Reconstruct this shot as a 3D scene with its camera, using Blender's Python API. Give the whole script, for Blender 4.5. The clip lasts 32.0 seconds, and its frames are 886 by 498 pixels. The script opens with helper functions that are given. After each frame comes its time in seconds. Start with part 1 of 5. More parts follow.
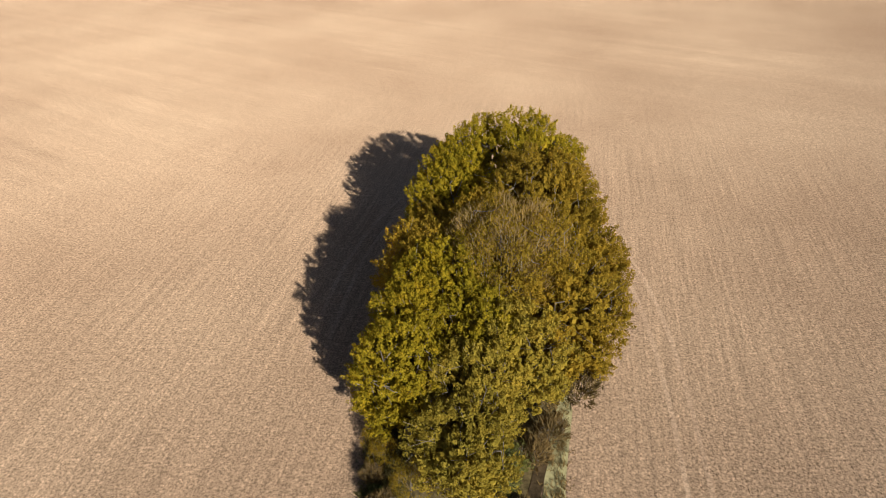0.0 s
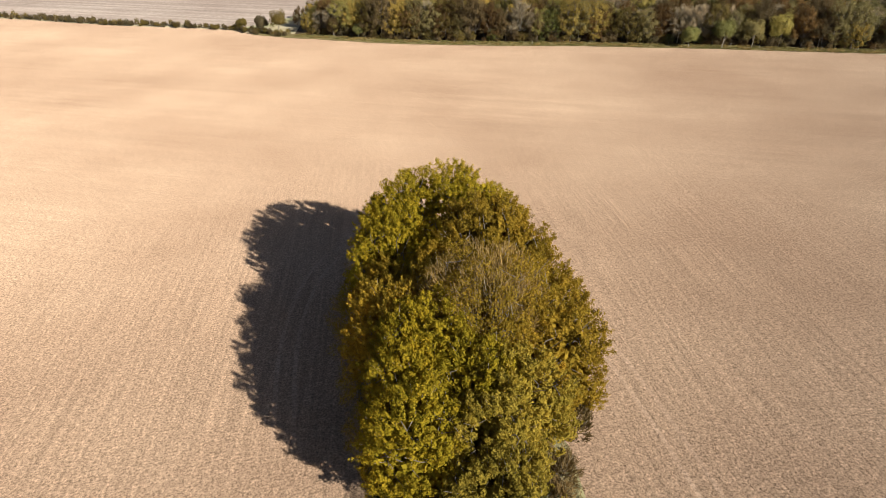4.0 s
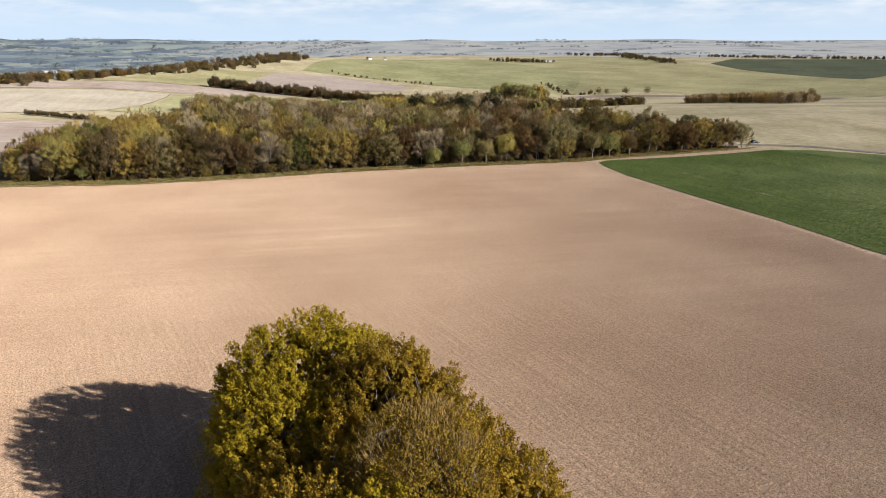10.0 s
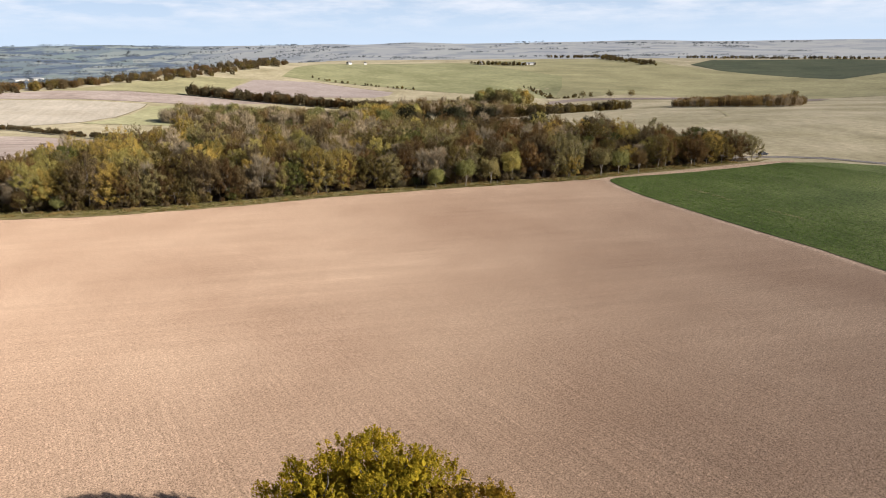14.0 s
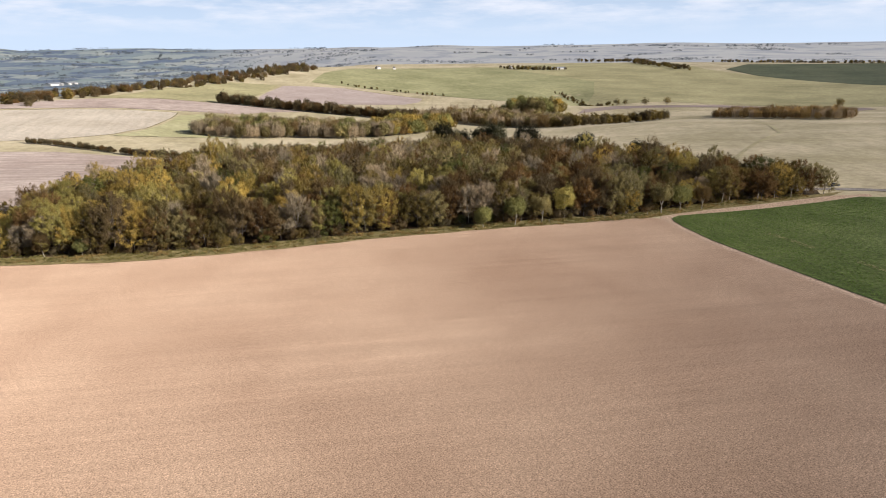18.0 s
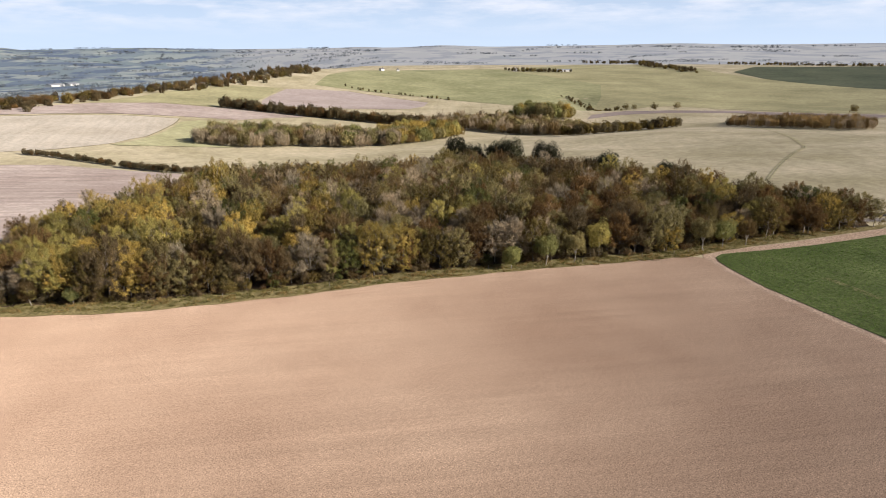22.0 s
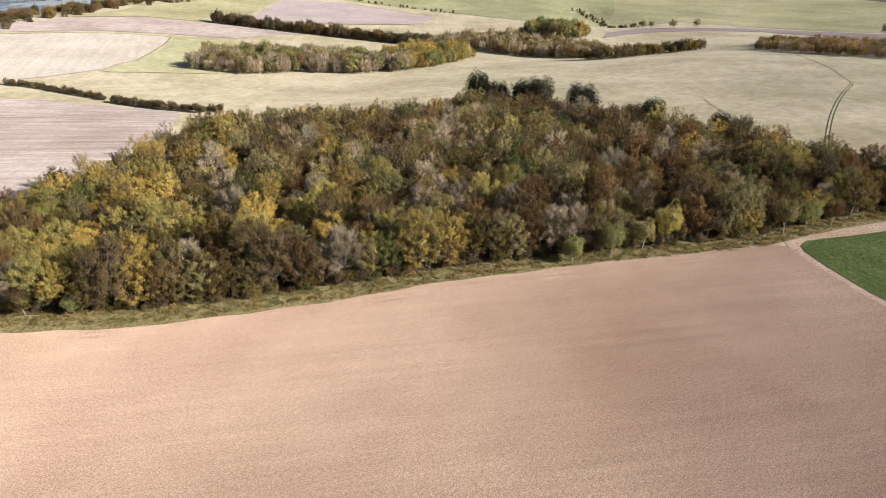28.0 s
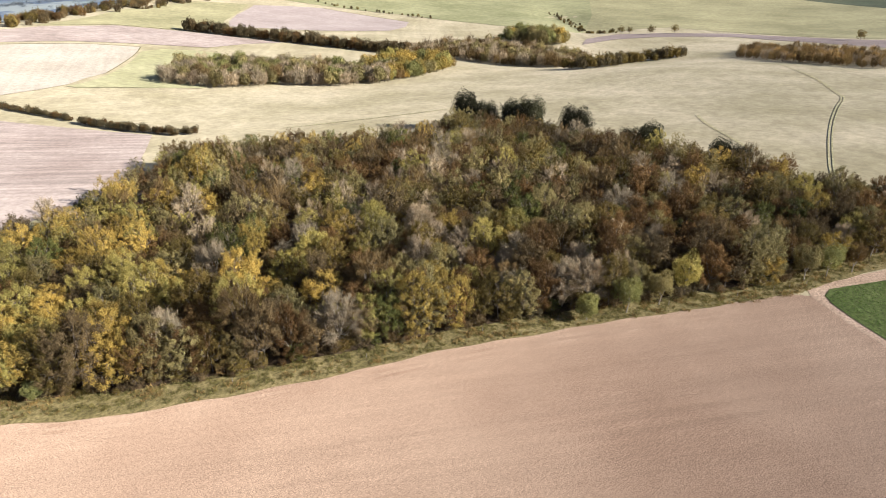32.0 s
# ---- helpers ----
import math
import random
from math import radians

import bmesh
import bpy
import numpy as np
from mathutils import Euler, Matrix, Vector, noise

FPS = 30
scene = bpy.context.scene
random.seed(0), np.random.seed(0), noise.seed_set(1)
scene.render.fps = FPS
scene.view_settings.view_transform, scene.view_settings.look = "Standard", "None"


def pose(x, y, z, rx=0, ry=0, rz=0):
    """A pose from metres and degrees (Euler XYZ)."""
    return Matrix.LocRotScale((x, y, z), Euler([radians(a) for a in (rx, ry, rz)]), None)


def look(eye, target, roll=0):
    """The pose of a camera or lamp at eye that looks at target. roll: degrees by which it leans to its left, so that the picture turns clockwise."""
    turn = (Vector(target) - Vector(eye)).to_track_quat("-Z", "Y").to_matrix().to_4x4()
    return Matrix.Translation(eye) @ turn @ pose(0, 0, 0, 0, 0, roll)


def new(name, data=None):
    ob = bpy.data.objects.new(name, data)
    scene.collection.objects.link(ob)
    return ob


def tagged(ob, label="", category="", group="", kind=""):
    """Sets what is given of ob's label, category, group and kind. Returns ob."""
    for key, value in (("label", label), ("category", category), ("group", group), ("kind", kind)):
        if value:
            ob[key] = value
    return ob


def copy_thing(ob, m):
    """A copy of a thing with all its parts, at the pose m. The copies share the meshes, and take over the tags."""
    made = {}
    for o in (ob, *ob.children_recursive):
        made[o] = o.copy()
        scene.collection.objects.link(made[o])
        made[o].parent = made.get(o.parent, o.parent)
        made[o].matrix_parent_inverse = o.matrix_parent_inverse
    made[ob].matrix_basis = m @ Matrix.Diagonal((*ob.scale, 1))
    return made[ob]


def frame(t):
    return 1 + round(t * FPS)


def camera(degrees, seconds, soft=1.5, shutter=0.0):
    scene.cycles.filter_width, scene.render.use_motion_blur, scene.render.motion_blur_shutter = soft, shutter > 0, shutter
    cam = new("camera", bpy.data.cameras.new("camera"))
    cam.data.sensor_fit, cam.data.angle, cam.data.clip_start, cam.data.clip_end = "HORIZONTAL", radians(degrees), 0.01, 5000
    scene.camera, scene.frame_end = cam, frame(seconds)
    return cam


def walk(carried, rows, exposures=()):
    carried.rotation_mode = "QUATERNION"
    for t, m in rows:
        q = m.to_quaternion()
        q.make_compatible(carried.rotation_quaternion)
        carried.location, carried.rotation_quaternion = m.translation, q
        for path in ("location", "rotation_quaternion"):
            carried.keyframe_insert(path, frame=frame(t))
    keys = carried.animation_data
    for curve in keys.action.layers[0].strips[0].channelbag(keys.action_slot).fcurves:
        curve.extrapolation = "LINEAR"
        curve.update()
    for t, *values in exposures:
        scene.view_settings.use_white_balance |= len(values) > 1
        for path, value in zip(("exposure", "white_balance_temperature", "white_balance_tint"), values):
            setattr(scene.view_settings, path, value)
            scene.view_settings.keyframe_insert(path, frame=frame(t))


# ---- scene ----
cam = camera(67.9, 32.0, 0.9)
METRES, EYE, TILT, LEAN, TURN = 150.0, 45.0, -33.05, 1.2, 0.0
ROWS = [
    (0.0, 0.0, 0.0, 0.0, 0.0, 0.0, -0.0),
    (0.5, -0.0114, 0.001, 0.0006, -1.83, 0.06, 1.08),
    (1.0, -0.0226, 0.0024, 0.0005, -3.69, 0.51, 2.17),
    (1.5, -0.0337, 0.0044, 0.0001, -5.55, 1.31, 3.26),
    (2.0, -0.0443, 0.0069, 0.0008, -7.41, 2.03, 4.34),
    (2.5, -0.0549, 0.0098, 0.0012, -9.27, 2.7, 5.31),
    (4.5, -0.0941, 0.0258, 0.0026, -16.59, 4.99, 9.94),
    (5.0, -0.1041, 0.0307, 0.0041, -18.55, 5.62, 11.1),
    (5.5, -0.1158, 0.0365, 0.0053, -20.77, 6.11, 11.96),
    (6.0, -0.1234, 0.0434, 0.0072, -22.72, 6.5, 13.18),
    (6.5, -0.13, 0.0504, 0.01, -24.9, 6.88, 14.39),
    (7.0, -0.1352, 0.0583, 0.0141, -27.17, 7.76, 15.49),
    (7.5, -0.1393, 0.0661, 0.0188, -29.42, 8.73, 16.6),
    (8.0, -0.1423, 0.0748, 0.0239, -31.65, 9.44, 17.63),
    (8.5, -0.1441, 0.0829, 0.0294, -33.74, 9.86, 18.68),
    (9.0, -0.1445, 0.0913, 0.0349, -35.38, 9.76, 19.53),
    (9.5, -0.1442, 0.1002, 0.0405, -36.54, 9.39, 20.11),
    (10.0, -0.1428, 0.1099, 0.0467, -37.11, 9.24, 20.46),
    (10.5, -0.1409, 0.1199, 0.0534, -37.45, 9.14, 20.72),
    (11.0, -0.1387, 0.1304, 0.0608, -37.68, 9.1, 20.91),
    (11.5, -0.1357, 0.1414, 0.0691, -37.93, 9.02, 21.09),
    (12.0, -0.1322, 0.1521, 0.0784, -38.12, 8.98, 21.25),
    (12.5, -0.1282, 0.1625, 0.089, -38.32, 8.92, 21.4),
    (13.0, -0.1236, 0.1718, 0.1012, -38.42, 8.92, 21.53),
    (13.5, -0.1188, 0.1806, 0.1146, -38.53, 8.91, 21.65),
    (15.5, -0.0944, 0.2179, 0.1737, -38.85, 8.8, 21.87),
    (16.0, -0.0874, 0.2273, 0.1878, -38.76, 8.86, 21.82),
    (16.5, -0.0806, 0.2368, 0.2021, -38.33, 9.05, 21.64),
    (17.0, -0.0728, 0.2469, 0.2163, -37.55, 9.36, 21.32),
    (17.5, -0.0653, 0.2568, 0.2306, -36.72, 9.68, 20.95),
    (18.0, -0.0578, 0.2668, 0.2444, -36.45, 9.8, 20.82),
    (18.5, -0.0503, 0.2767, 0.2586, -36.1, 9.92, 20.65),
    (19.0, -0.043, 0.2868, 0.2723, -35.8, 10.04, 20.49),
    (19.5, -0.0352, 0.297, 0.286, -35.75, 10.07, 20.46),
    (20.0, -0.028, 0.3069, 0.2999, -35.79, 10.06, 20.44),
    (20.5, -0.0215, 0.3171, 0.3137, -35.89, 10.02, 20.47),
    (21.0, -0.0157, 0.3275, 0.3273, -36.07, 9.95, 20.52),
    (21.5, -0.0096, 0.3383, 0.3414, -36.22, 9.85, 20.57),
    (22.0, -0.0042, 0.3494, 0.3554, -36.37, 9.76, 20.61),
    (22.5, 0.0009, 0.3609, 0.3697, -36.52, 9.69, 20.65),
    (23.0, 0.0061, 0.3721, 0.3839, -36.62, 9.57, 20.69),
    (23.5, 0.011, 0.3832, 0.3976, -36.73, 9.2, 20.7),
    (24.0, 0.016, 0.3949, 0.4117, -36.78, 8.66, 20.7),
    (24.5, 0.0209, 0.4065, 0.4261, -36.83, 7.99, 20.68),
    (25.0, 0.0261, 0.4184, 0.4404, -36.84, 7.3, 20.65),
    (25.5, 0.0311, 0.4301, 0.455, -36.83, 6.61, 20.62),
    (27.5, 0.0504, 0.4739, 0.5159, -36.77, 2.99, 20.41),
    (28.0, 0.0558, 0.4851, 0.5311, -36.74, 2.11, 20.39),
    (28.5, 0.0613, 0.4965, 0.5461, -36.72, 1.97, 20.39),
    (29.0, 0.0672, 0.5079, 0.5609, -36.71, 1.99, 20.4),
    (29.5, 0.074, 0.519, 0.5754, -36.73, 2.01, 20.41),
    (30.0, 0.081, 0.529, 0.5891, -36.94, 1.96, 20.5),
    (30.5, 0.0878, 0.5377, 0.6016, -37.23, 1.89, 20.63),
    (31.0, 0.0942, 0.5452, 0.6132, -37.69, 1.77, 20.82),
    (31.5, 0.1002, 0.5518, 0.624, -38.25, 1.6, 21.06),
    (32.0, 0.1056, 0.5575, 0.6341, -38.83, 1.39, 21.31),
]
walk(cam, [(t, pose(0, 0, EYE, TILT, LEAN, TURN) @ pose(METRES * x, METRES * y, METRES * z, 90 + pitch, roll, yaw)) for t, x, y, z, yaw, pitch, roll in ROWS],
     exposures=[(0.0, 0.36, 6450, 5), (2.0, 0.46, 6450, 6), (6.0, 0.70, 6270, 8), (9.0, 0.60, 6200, 9), (16.0, 0.57, 6150, 13), (23.0, 0.6, 6120, 14), (28.0, 0.95, 5900, 13), (32.0, 1.15, 5900, 12)])

# ---- world, sun, exposure ----
SUN_AZ, SUN_EL = math.atan2(0.424, -0.906), radians(24.2)   # bearing from north (+y) towards east (+x)
world = bpy.data.worlds.new("sky_world")
scene.world = world
world.use_nodes = True
wn, wl = world.node_tree.nodes, world.node_tree.links
wn.clear()
sky = wn.new("ShaderNodeTexSky")
sky.sky_type = "NISHITA"
sky.sun_disc = False
sky.sun_elevation, sky.sun_rotation = SUN_EL, SUN_AZ
sky.altitude, sky.air_density, sky.dust_density, sky.ozone_density = 200, 0.45, 0.6, 0.8
wtc, wsep = wn.new("ShaderNodeTexCoord"), wn.new("ShaderNodeSeparateXYZ")
wmap = wn.new("ShaderNodeMapping")
wmap.inputs["Scale"].default_value = (11.0, 11.0, 62.0)
wno = wn.new("ShaderNodeTexNoise")
wno.inputs["Scale"].default_value, wno.inputs["Detail"].default_value, wno.inputs["Roughness"].default_value = 1.0, 7.0, 0.6
wramp = wn.new("ShaderNodeValToRGB")
wramp.color_ramp.elements[0].position, wramp.color_ramp.elements[1].position = 0.42, 0.68
# pale haze that thins out upwards from the horizon
whaze = wn.new("ShaderNodeMapRange")
whaze.inputs["From Min"].default_value, whaze.inputs["From Max"].default_value = 0.0, 0.26
whaze.inputs["To Min"].default_value, whaze.inputs["To Max"].default_value = 0.92, 0.0
wband = wn.new("ShaderNodeMapRange")
wband.inputs["From Min"].default_value, wband.inputs["From Max"].default_value = 0.012, 0.05
wpale, wmix, wmul = wn.new("ShaderNodeMixRGB"), wn.new("ShaderNodeMixRGB"), wn.new("ShaderNodeMath")
wmul.operation = "MULTIPLY"
wpale.inputs["Color2"].default_value = (9.6, 11.4, 13.4, 1)
wmix.inputs["Color2"].default_value = (12.4, 12.6, 13.0, 1)
wfade = wn.new("ShaderNodeMapRange")
wfade.inputs["From Min"].default_value, wfade.inputs["From Max"].default_value = 0.10, 0.35
wfade.inputs["To Min"].default_value, wfade.inputs["To Max"].default_value = 0.75, 0.05
wmul2 = wn.new("ShaderNodeMath")
wmul2.operation = "MULTIPLY"
wbg, wout = wn.new("ShaderNodeBackground"), wn.new("ShaderNodeOutputWorld")
wbg.inputs["Strength"].default_value = 0.05
wl.new(wtc.outputs["Generated"], wmap.inputs["Vector"])
wl.new(wtc.outputs["Generated"], wsep.inputs[0])
wl.new(wsep.outputs["Z"], whaze.inputs["Value"])
wl.new(wsep.outputs["Z"], wband.inputs["Value"])
wl.new(wsep.outputs["Z"], wfade.inputs["Value"])
wl.new(wmap.outputs["Vector"], wno.inputs["Vector"])
wl.new(wno.outputs["Fac"], wramp.inputs["Fac"])
wl.new(sky.outputs["Color"], wpale.inputs["Color1"])
wl.new(whaze.outputs["Result"], wpale.inputs["Fac"])
wl.new(wpale.outputs["Color"], wmix.inputs["Color1"])
wl.new(wramp.outputs["Color"], wmul.inputs[0])
wl.new(wband.outputs["Result"], wmul.inputs[1])
wl.new(wmul.outputs[0], wmul2.inputs[0])
wl.new(wfade.outputs["Result"], wmul2.inputs[1])
wl.new(wmul2.outputs[0], wmix.inputs["Fac"])
wl.new(wmix.outputs["Color"], wbg.inputs["Color"])
wl.new(wbg.outputs["Background"], wout.inputs["Surface"])

sun_dir = Vector((math.sin(SUN_AZ) * math.cos(SUN_EL), math.cos(SUN_AZ) * math.cos(SUN_EL), math.sin(SUN_EL)))
sun = new("sun", bpy.data.lights.new("sun", "SUN"))
sun.data.energy, sun.data.angle, sun.data.color = 5.0, radians(0.55), (1.0, 0.915, 0.79)
sun.matrix_world = look(sun_dir * 300, (0, 0, 0))


# ---- materials ----
def shader(name):
    m = bpy.data.materials.new(name)
    m.use_nodes = True
    t = m.node_tree
    return m, t.nodes, t.links, t.nodes["Principled BSDF"]


def ramp(nodes, stops):
    r = nodes.new("ShaderNodeValToRGB")
    els = r.color_ramp.elements
    while len(els) < len(stops):
        els.new(0.5)
    for e, (p, c) in zip(els, stops):
        e.position, e.color = p, (*c, 1)
    return r


def noise_node(nodes, links, scale, detail=6, rough=0.6, stretch=None, turn=0.0):
    tc = nodes.new("ShaderNodeTexCoord")
    mp = nodes.new("ShaderNodeMapping")
    mp.vector_type = "TEXTURE"
    mp.inputs["Rotation"].default_value = (0, 0, turn)
    if stretch:
        mp.inputs["Scale"].default_value = tuple(1 / k for k in stretch)
    n = nodes.new("ShaderNodeTexNoise")
    n.inputs["Scale"].default_value, n.inputs["Detail"].default_value, n.inputs["Roughness"].default_value = scale, detail, rough
    links.new(tc.outputs["Object"], mp.inputs["Vector"])
    links.new(mp.outputs["Vector"], n.inputs["Vector"])
    return n


def mixed(nodes, links, fac, a, b, mode="MIX"):
    m = nodes.new("ShaderNodeMixRGB")
    m.blend_type = mode
    for sock, v in (("Fac", fac), ("Color1", a), ("Color2", b)):
        if isinstance(v, (float, int)):
            m.inputs[sock].default_value = v
        elif isinstance(v, tuple):
            m.inputs[sock].default_value = (*v, 1)
        else:
            links.new(v, m.inputs[sock])
    return m.outputs["Color"]


def field_material(name, dark, light, grain=3.0, patch=0.03, row=None, row_turn=0.0, row_amount=0.25, bump=0.3, rough=0.95, bend=False, speckle=0.8, matt=0.35):
    """Soil, stubble or grass: large drifts of tone, fine grain, faint drilled rows."""
    m, n, l, p = shader(name)
    big = noise_node(n, l, patch, 5, 0.55)
    fine = noise_node(n, l, grain, 8, 0.75)
    base = ramp(n, [(0.3, dark), (0.7, light)])
    l.new(big.outputs["Fac"], base.inputs["Fac"])
    speck = ramp(n, [(0.38, (0.46, 0.45, 0.44)), (0.62, (1.46, 1.46, 1.46))])
    l.new(fine.outputs["Fac"], speck.inputs["Fac"])
    col = mixed(n, l, speckle, base.outputs["Color"], speck.outputs["Color"], "MULTIPLY")
    if bend:
        clod = noise_node(n, l, 1.5, 5, 0.75)
        lump = ramp(n, [(0.38, (0.83, 0.825, 0.82)), (0.62, (1.15, 1.153, 1.156))])
        l.new(clod.outputs["Fac"], lump.inputs["Fac"])
        col = mixed(n, l, 1.0, col, lump.outputs["Color"], "MULTIPLY")
    if row:
        streak = noise_node(n, l, 1.0, 4, 0.6, (row, row * 0.02, 1), row_turn)
        if bend:
            # rows along the clump close by, and long passes beside the wood further off
            tc, vm, far = n.new("ShaderNodeTexCoord"), n.new("ShaderNodeVectorMath"), n.new("ShaderNodeMapRange")
            vm.operation = "DISTANCE"
            vm.inputs[1].default_value = (10.0, 40.0, 0.0)
            far.inputs["From Min"].default_value, far.inputs["From Max"].default_value = 50.0, 95.0
            l.new(tc.outputs["Object"], vm.inputs[0])
            l.new(vm.outputs["Value"], far.inputs["Value"])
            passes = noise_node(n, l, 1.0, 5, 0.65, (0.012, 0.5, 1), -0.55)
            both = n.new("ShaderNodeMix")
            l.new(far.outputs["Result"], both.inputs["Factor"])
            l.new(streak.outputs["Fac"], both.inputs["A"])
            calm = n.new("ShaderNodeMapRange")
            calm.inputs["From Min"].default_value, calm.inputs["From Max"].default_value = 0.0, 1.0
            calm.inputs["To Min"].default_value, calm.inputs["To Max"].default_value = 0.25, 0.75
            l.new(passes.outputs["Fac"], calm.inputs["Value"])
            l.new(calm.outputs["Result"], both.inputs["B"])
            streak = both
        tone = ramp(n, [(0.35, (0.72, 0.72, 0.72)), (0.65, (1.15, 1.15, 1.15))])
        l.new(streak.outputs["Result" if bend else "Fac"], tone.inputs["Fac"])
        col = mixed(n, l, row_amount, col, mixed(n, l, 1.0, col, tone.outputs["Color"], "MULTIPLY"))
    l.new(col, p.inputs["Base Color"])
    p.inputs["Roughness"].default_value = rough
    p.inputs["Specular IOR Level"].default_value = 0.15
    p.inputs["Diffuse Roughness"].default_value = matt
    b = n.new("ShaderNodeBump")
    b.inputs["Strength"].default_value, b.inputs["Distance"].default_value = bump, 0.12
    l.new(fine.outputs["Fac"], b.inputs["Height"])
    l.new(b.outputs["Normal"], p.inputs["Normal"])
    return m


def leaf_material(name, stops, through_light=0.14, tree_shift=1.0):
    """Leaves: each leaf takes its tone from the ramp, each tree shifts it a little."""
    m, n, l, p = shader(name)
    g, o = n.new("ShaderNodeNewGeometry"), n.new("ShaderNodeObjectInfo")
    r = ramp(n, stops)
    calm = n.new("ShaderNodeMapRange")
    calm.inputs["To Min"].default_value, calm.inputs["To Max"].default_value = 0.2, 0.82
    l.new(g.outputs["Random Per Island"], calm.inputs["Value"])
    l.new(calm.outputs["Result"], r.inputs["Fac"])
    tone = ramp(n, [(0.0, (0.62, 0.58, 0.55)), (0.33, (0.86, 0.88, 0.86)), (0.66, (1.08, 1.05, 1.0)), (1.0, (1.38, 1.34, 1.25))])
    own, both = n.new("ShaderNodeAttribute"), n.new("ShaderNodeMath")
    own.attribute_name = "tree_tone"
    both.operation = "FRACT"
    add = n.new("ShaderNodeMath")
    l.new(o.outputs["Random"], add.inputs[0])
    l.new(own.outputs["Fac"], add.inputs[1])
    l.new(add.outputs["Value"], both.inputs[0])
    l.new(both.outputs["Value"], tone.inputs["Fac"])
    col = mixed(n, l, tree_shift, r.outputs["Color"], tone.outputs["Color"], "MULTIPLY")
    bough = n.new("ShaderNodeTexNoise")
    bough.inputs["Scale"].default_value, bough.inputs["Detail"].default_value = 0.16, 2.0
    l.new(g.outputs["Position"], bough.inputs["Vector"])
    shift = ramp(n, [(0.32, (0.86, 0.86, 0.86)), (0.5, (1.0, 1.0, 1.0)), (0.68, (1.14, 1.11, 1.05))])
    l.new(bough.outputs["Fac"], shift.inputs["Fac"])
    col = mixed(n, l, 1.0, col, shift.outputs["Color"], "MULTIPLY")
    tuft = n.new("ShaderNodeTexNoise")
    tuft.inputs["Scale"].default_value, tuft.inputs["Detail"].default_value = 0.85, 3.0
    l.new(g.outputs["Position"], tuft.inputs["Vector"])
    tint = ramp(n, [(0.34, (0.86, 0.88, 0.90)), (0.5, (1.0, 1.0, 1.0)), (0.66, (1.13, 1.08, 1.0))])
    l.new(tuft.outputs["Fac"], tint.inputs["Fac"])
    col = mixed(n, l, 1.0, col, tint.outputs["Color"], "MULTIPLY")
    l.new(col, p.inputs["Base Color"])
    p.inputs["Roughness"].default_value = 0.75
    p.inputs["Specular IOR Level"].default_value = 0.08
    tr, mx = n.new("ShaderNodeBsdfTranslucent"), n.new("ShaderNodeMixShader")
    l.new(col, tr.inputs["Color"])
    mx.inputs["Fac"].default_value = through_light
    l.new(p.outputs["BSDF"], mx.inputs[1])
    l.new(tr.outputs["BSDF"], mx.inputs[2])
    l.new(mx.outputs["Shader"], n["Material Output"].inputs["Surface"])
    return m


def plain_material(name, colour, rough=0.7, metal=0.0, grain=8.0, amount=0.25):
    m, n, l, p = shader(name)
    k = noise_node(n, l, grain, 5, 0.6)
    r = ramp(n, [(0.3, tuple(c * (1 - amount) for c in colour)), (0.7, tuple(min(1, c * (1 + amount)) for c in colour))])
    l.new(k.outputs["Fac"], r.inputs["Fac"])
    l.new(r.outputs["Color"], p.inputs["Base Color"])
    p.inputs["Roughness"].default_value, p.inputs["Metallic"].default_value = rough, metal
    return m


SOIL = field_material("drilled_soil", (0.360, 0.242, 0.165), (0.500, 0.358, 0.252), 4.2, 0.022, 2.4, -0.2, 0.60, 0.6, bend=True, matt=1.0, speckle=1.0)
CROP = field_material("green_crop", (0.075, 0.104, 0.028), (0.150, 0.180, 0.060), 1.1, 0.035, 0.8, -0.42, 0.6, 1.0)
GRASS_PALE = field_material("dry_grass", (0.325, 0.283, 0.165), (0.545, 0.468, 0.318), 0.22, 0.013, 0.10, -0.7, 0.42, 0.25, speckle=0.3)
STUBBLE = field_material("pale_stubble", (0.41, 0.355, 0.275), (0.54, 0.48, 0.39), 0.3, 0.012, 0.16, -0.35, 0.35, 0.2, speckle=0.3)
PINK_SOIL = field_material("pale_soil", (0.335, 0.262, 0.222), (0.50, 0.415, 0.36), 0.4, 0.015, 0.22, 0.95, 0.9, 0.2, speckle=0.3)
PURPLE_SOIL = field_material("dark_soil", (0.24, 0.19, 0.17), (0.34, 0.275, 0.245), 0.3, 0.012, 0.2, 0.4, 0.5, 0.2, speckle=0.3)
DOWN_GREEN = field_material("down_grass", (0.235, 0.235, 0.115), (0.36, 0.345, 0.185), 0.1, 0.010, 0.06, 0.2, 0.4, 0.25, speckle=0.3)
STRIP_GRASS = field_material("strip_grass", (0.33, 0.315, 0.165), (0.46, 0.43, 0.255), 0.15, 0.012, 0.08, 0.4, 0.4, 0.25, speckle=0.3)
DULL_GRASS = field_material("dull_grass", (0.27, 0.25, 0.13), (0.42, 0.38, 0.21), 0.15, 0.010, 0.08, 0.5, 0.4, 0.25, speckle=0.3)
WORN_GRASS = field_material("worn_grass", (0.35, 0.325, 0.175), (0.48, 0.435, 0.25), 0.5, 0.05, None, 0, 0, 0.2)
PALE_SOIL = field_material("packed_soil", (0.39, 0.265, 0.185), (0.53, 0.385, 0.28), 3.0, 0.09, None, 0, 0, 0.4, matt=1.0)
EARTH = field_material("patchy_earth", (0.095, 0.118, 0.038), (0.215, 0.195, 0.09), 1.2, 0.3, None, 0, 0, 0.5)
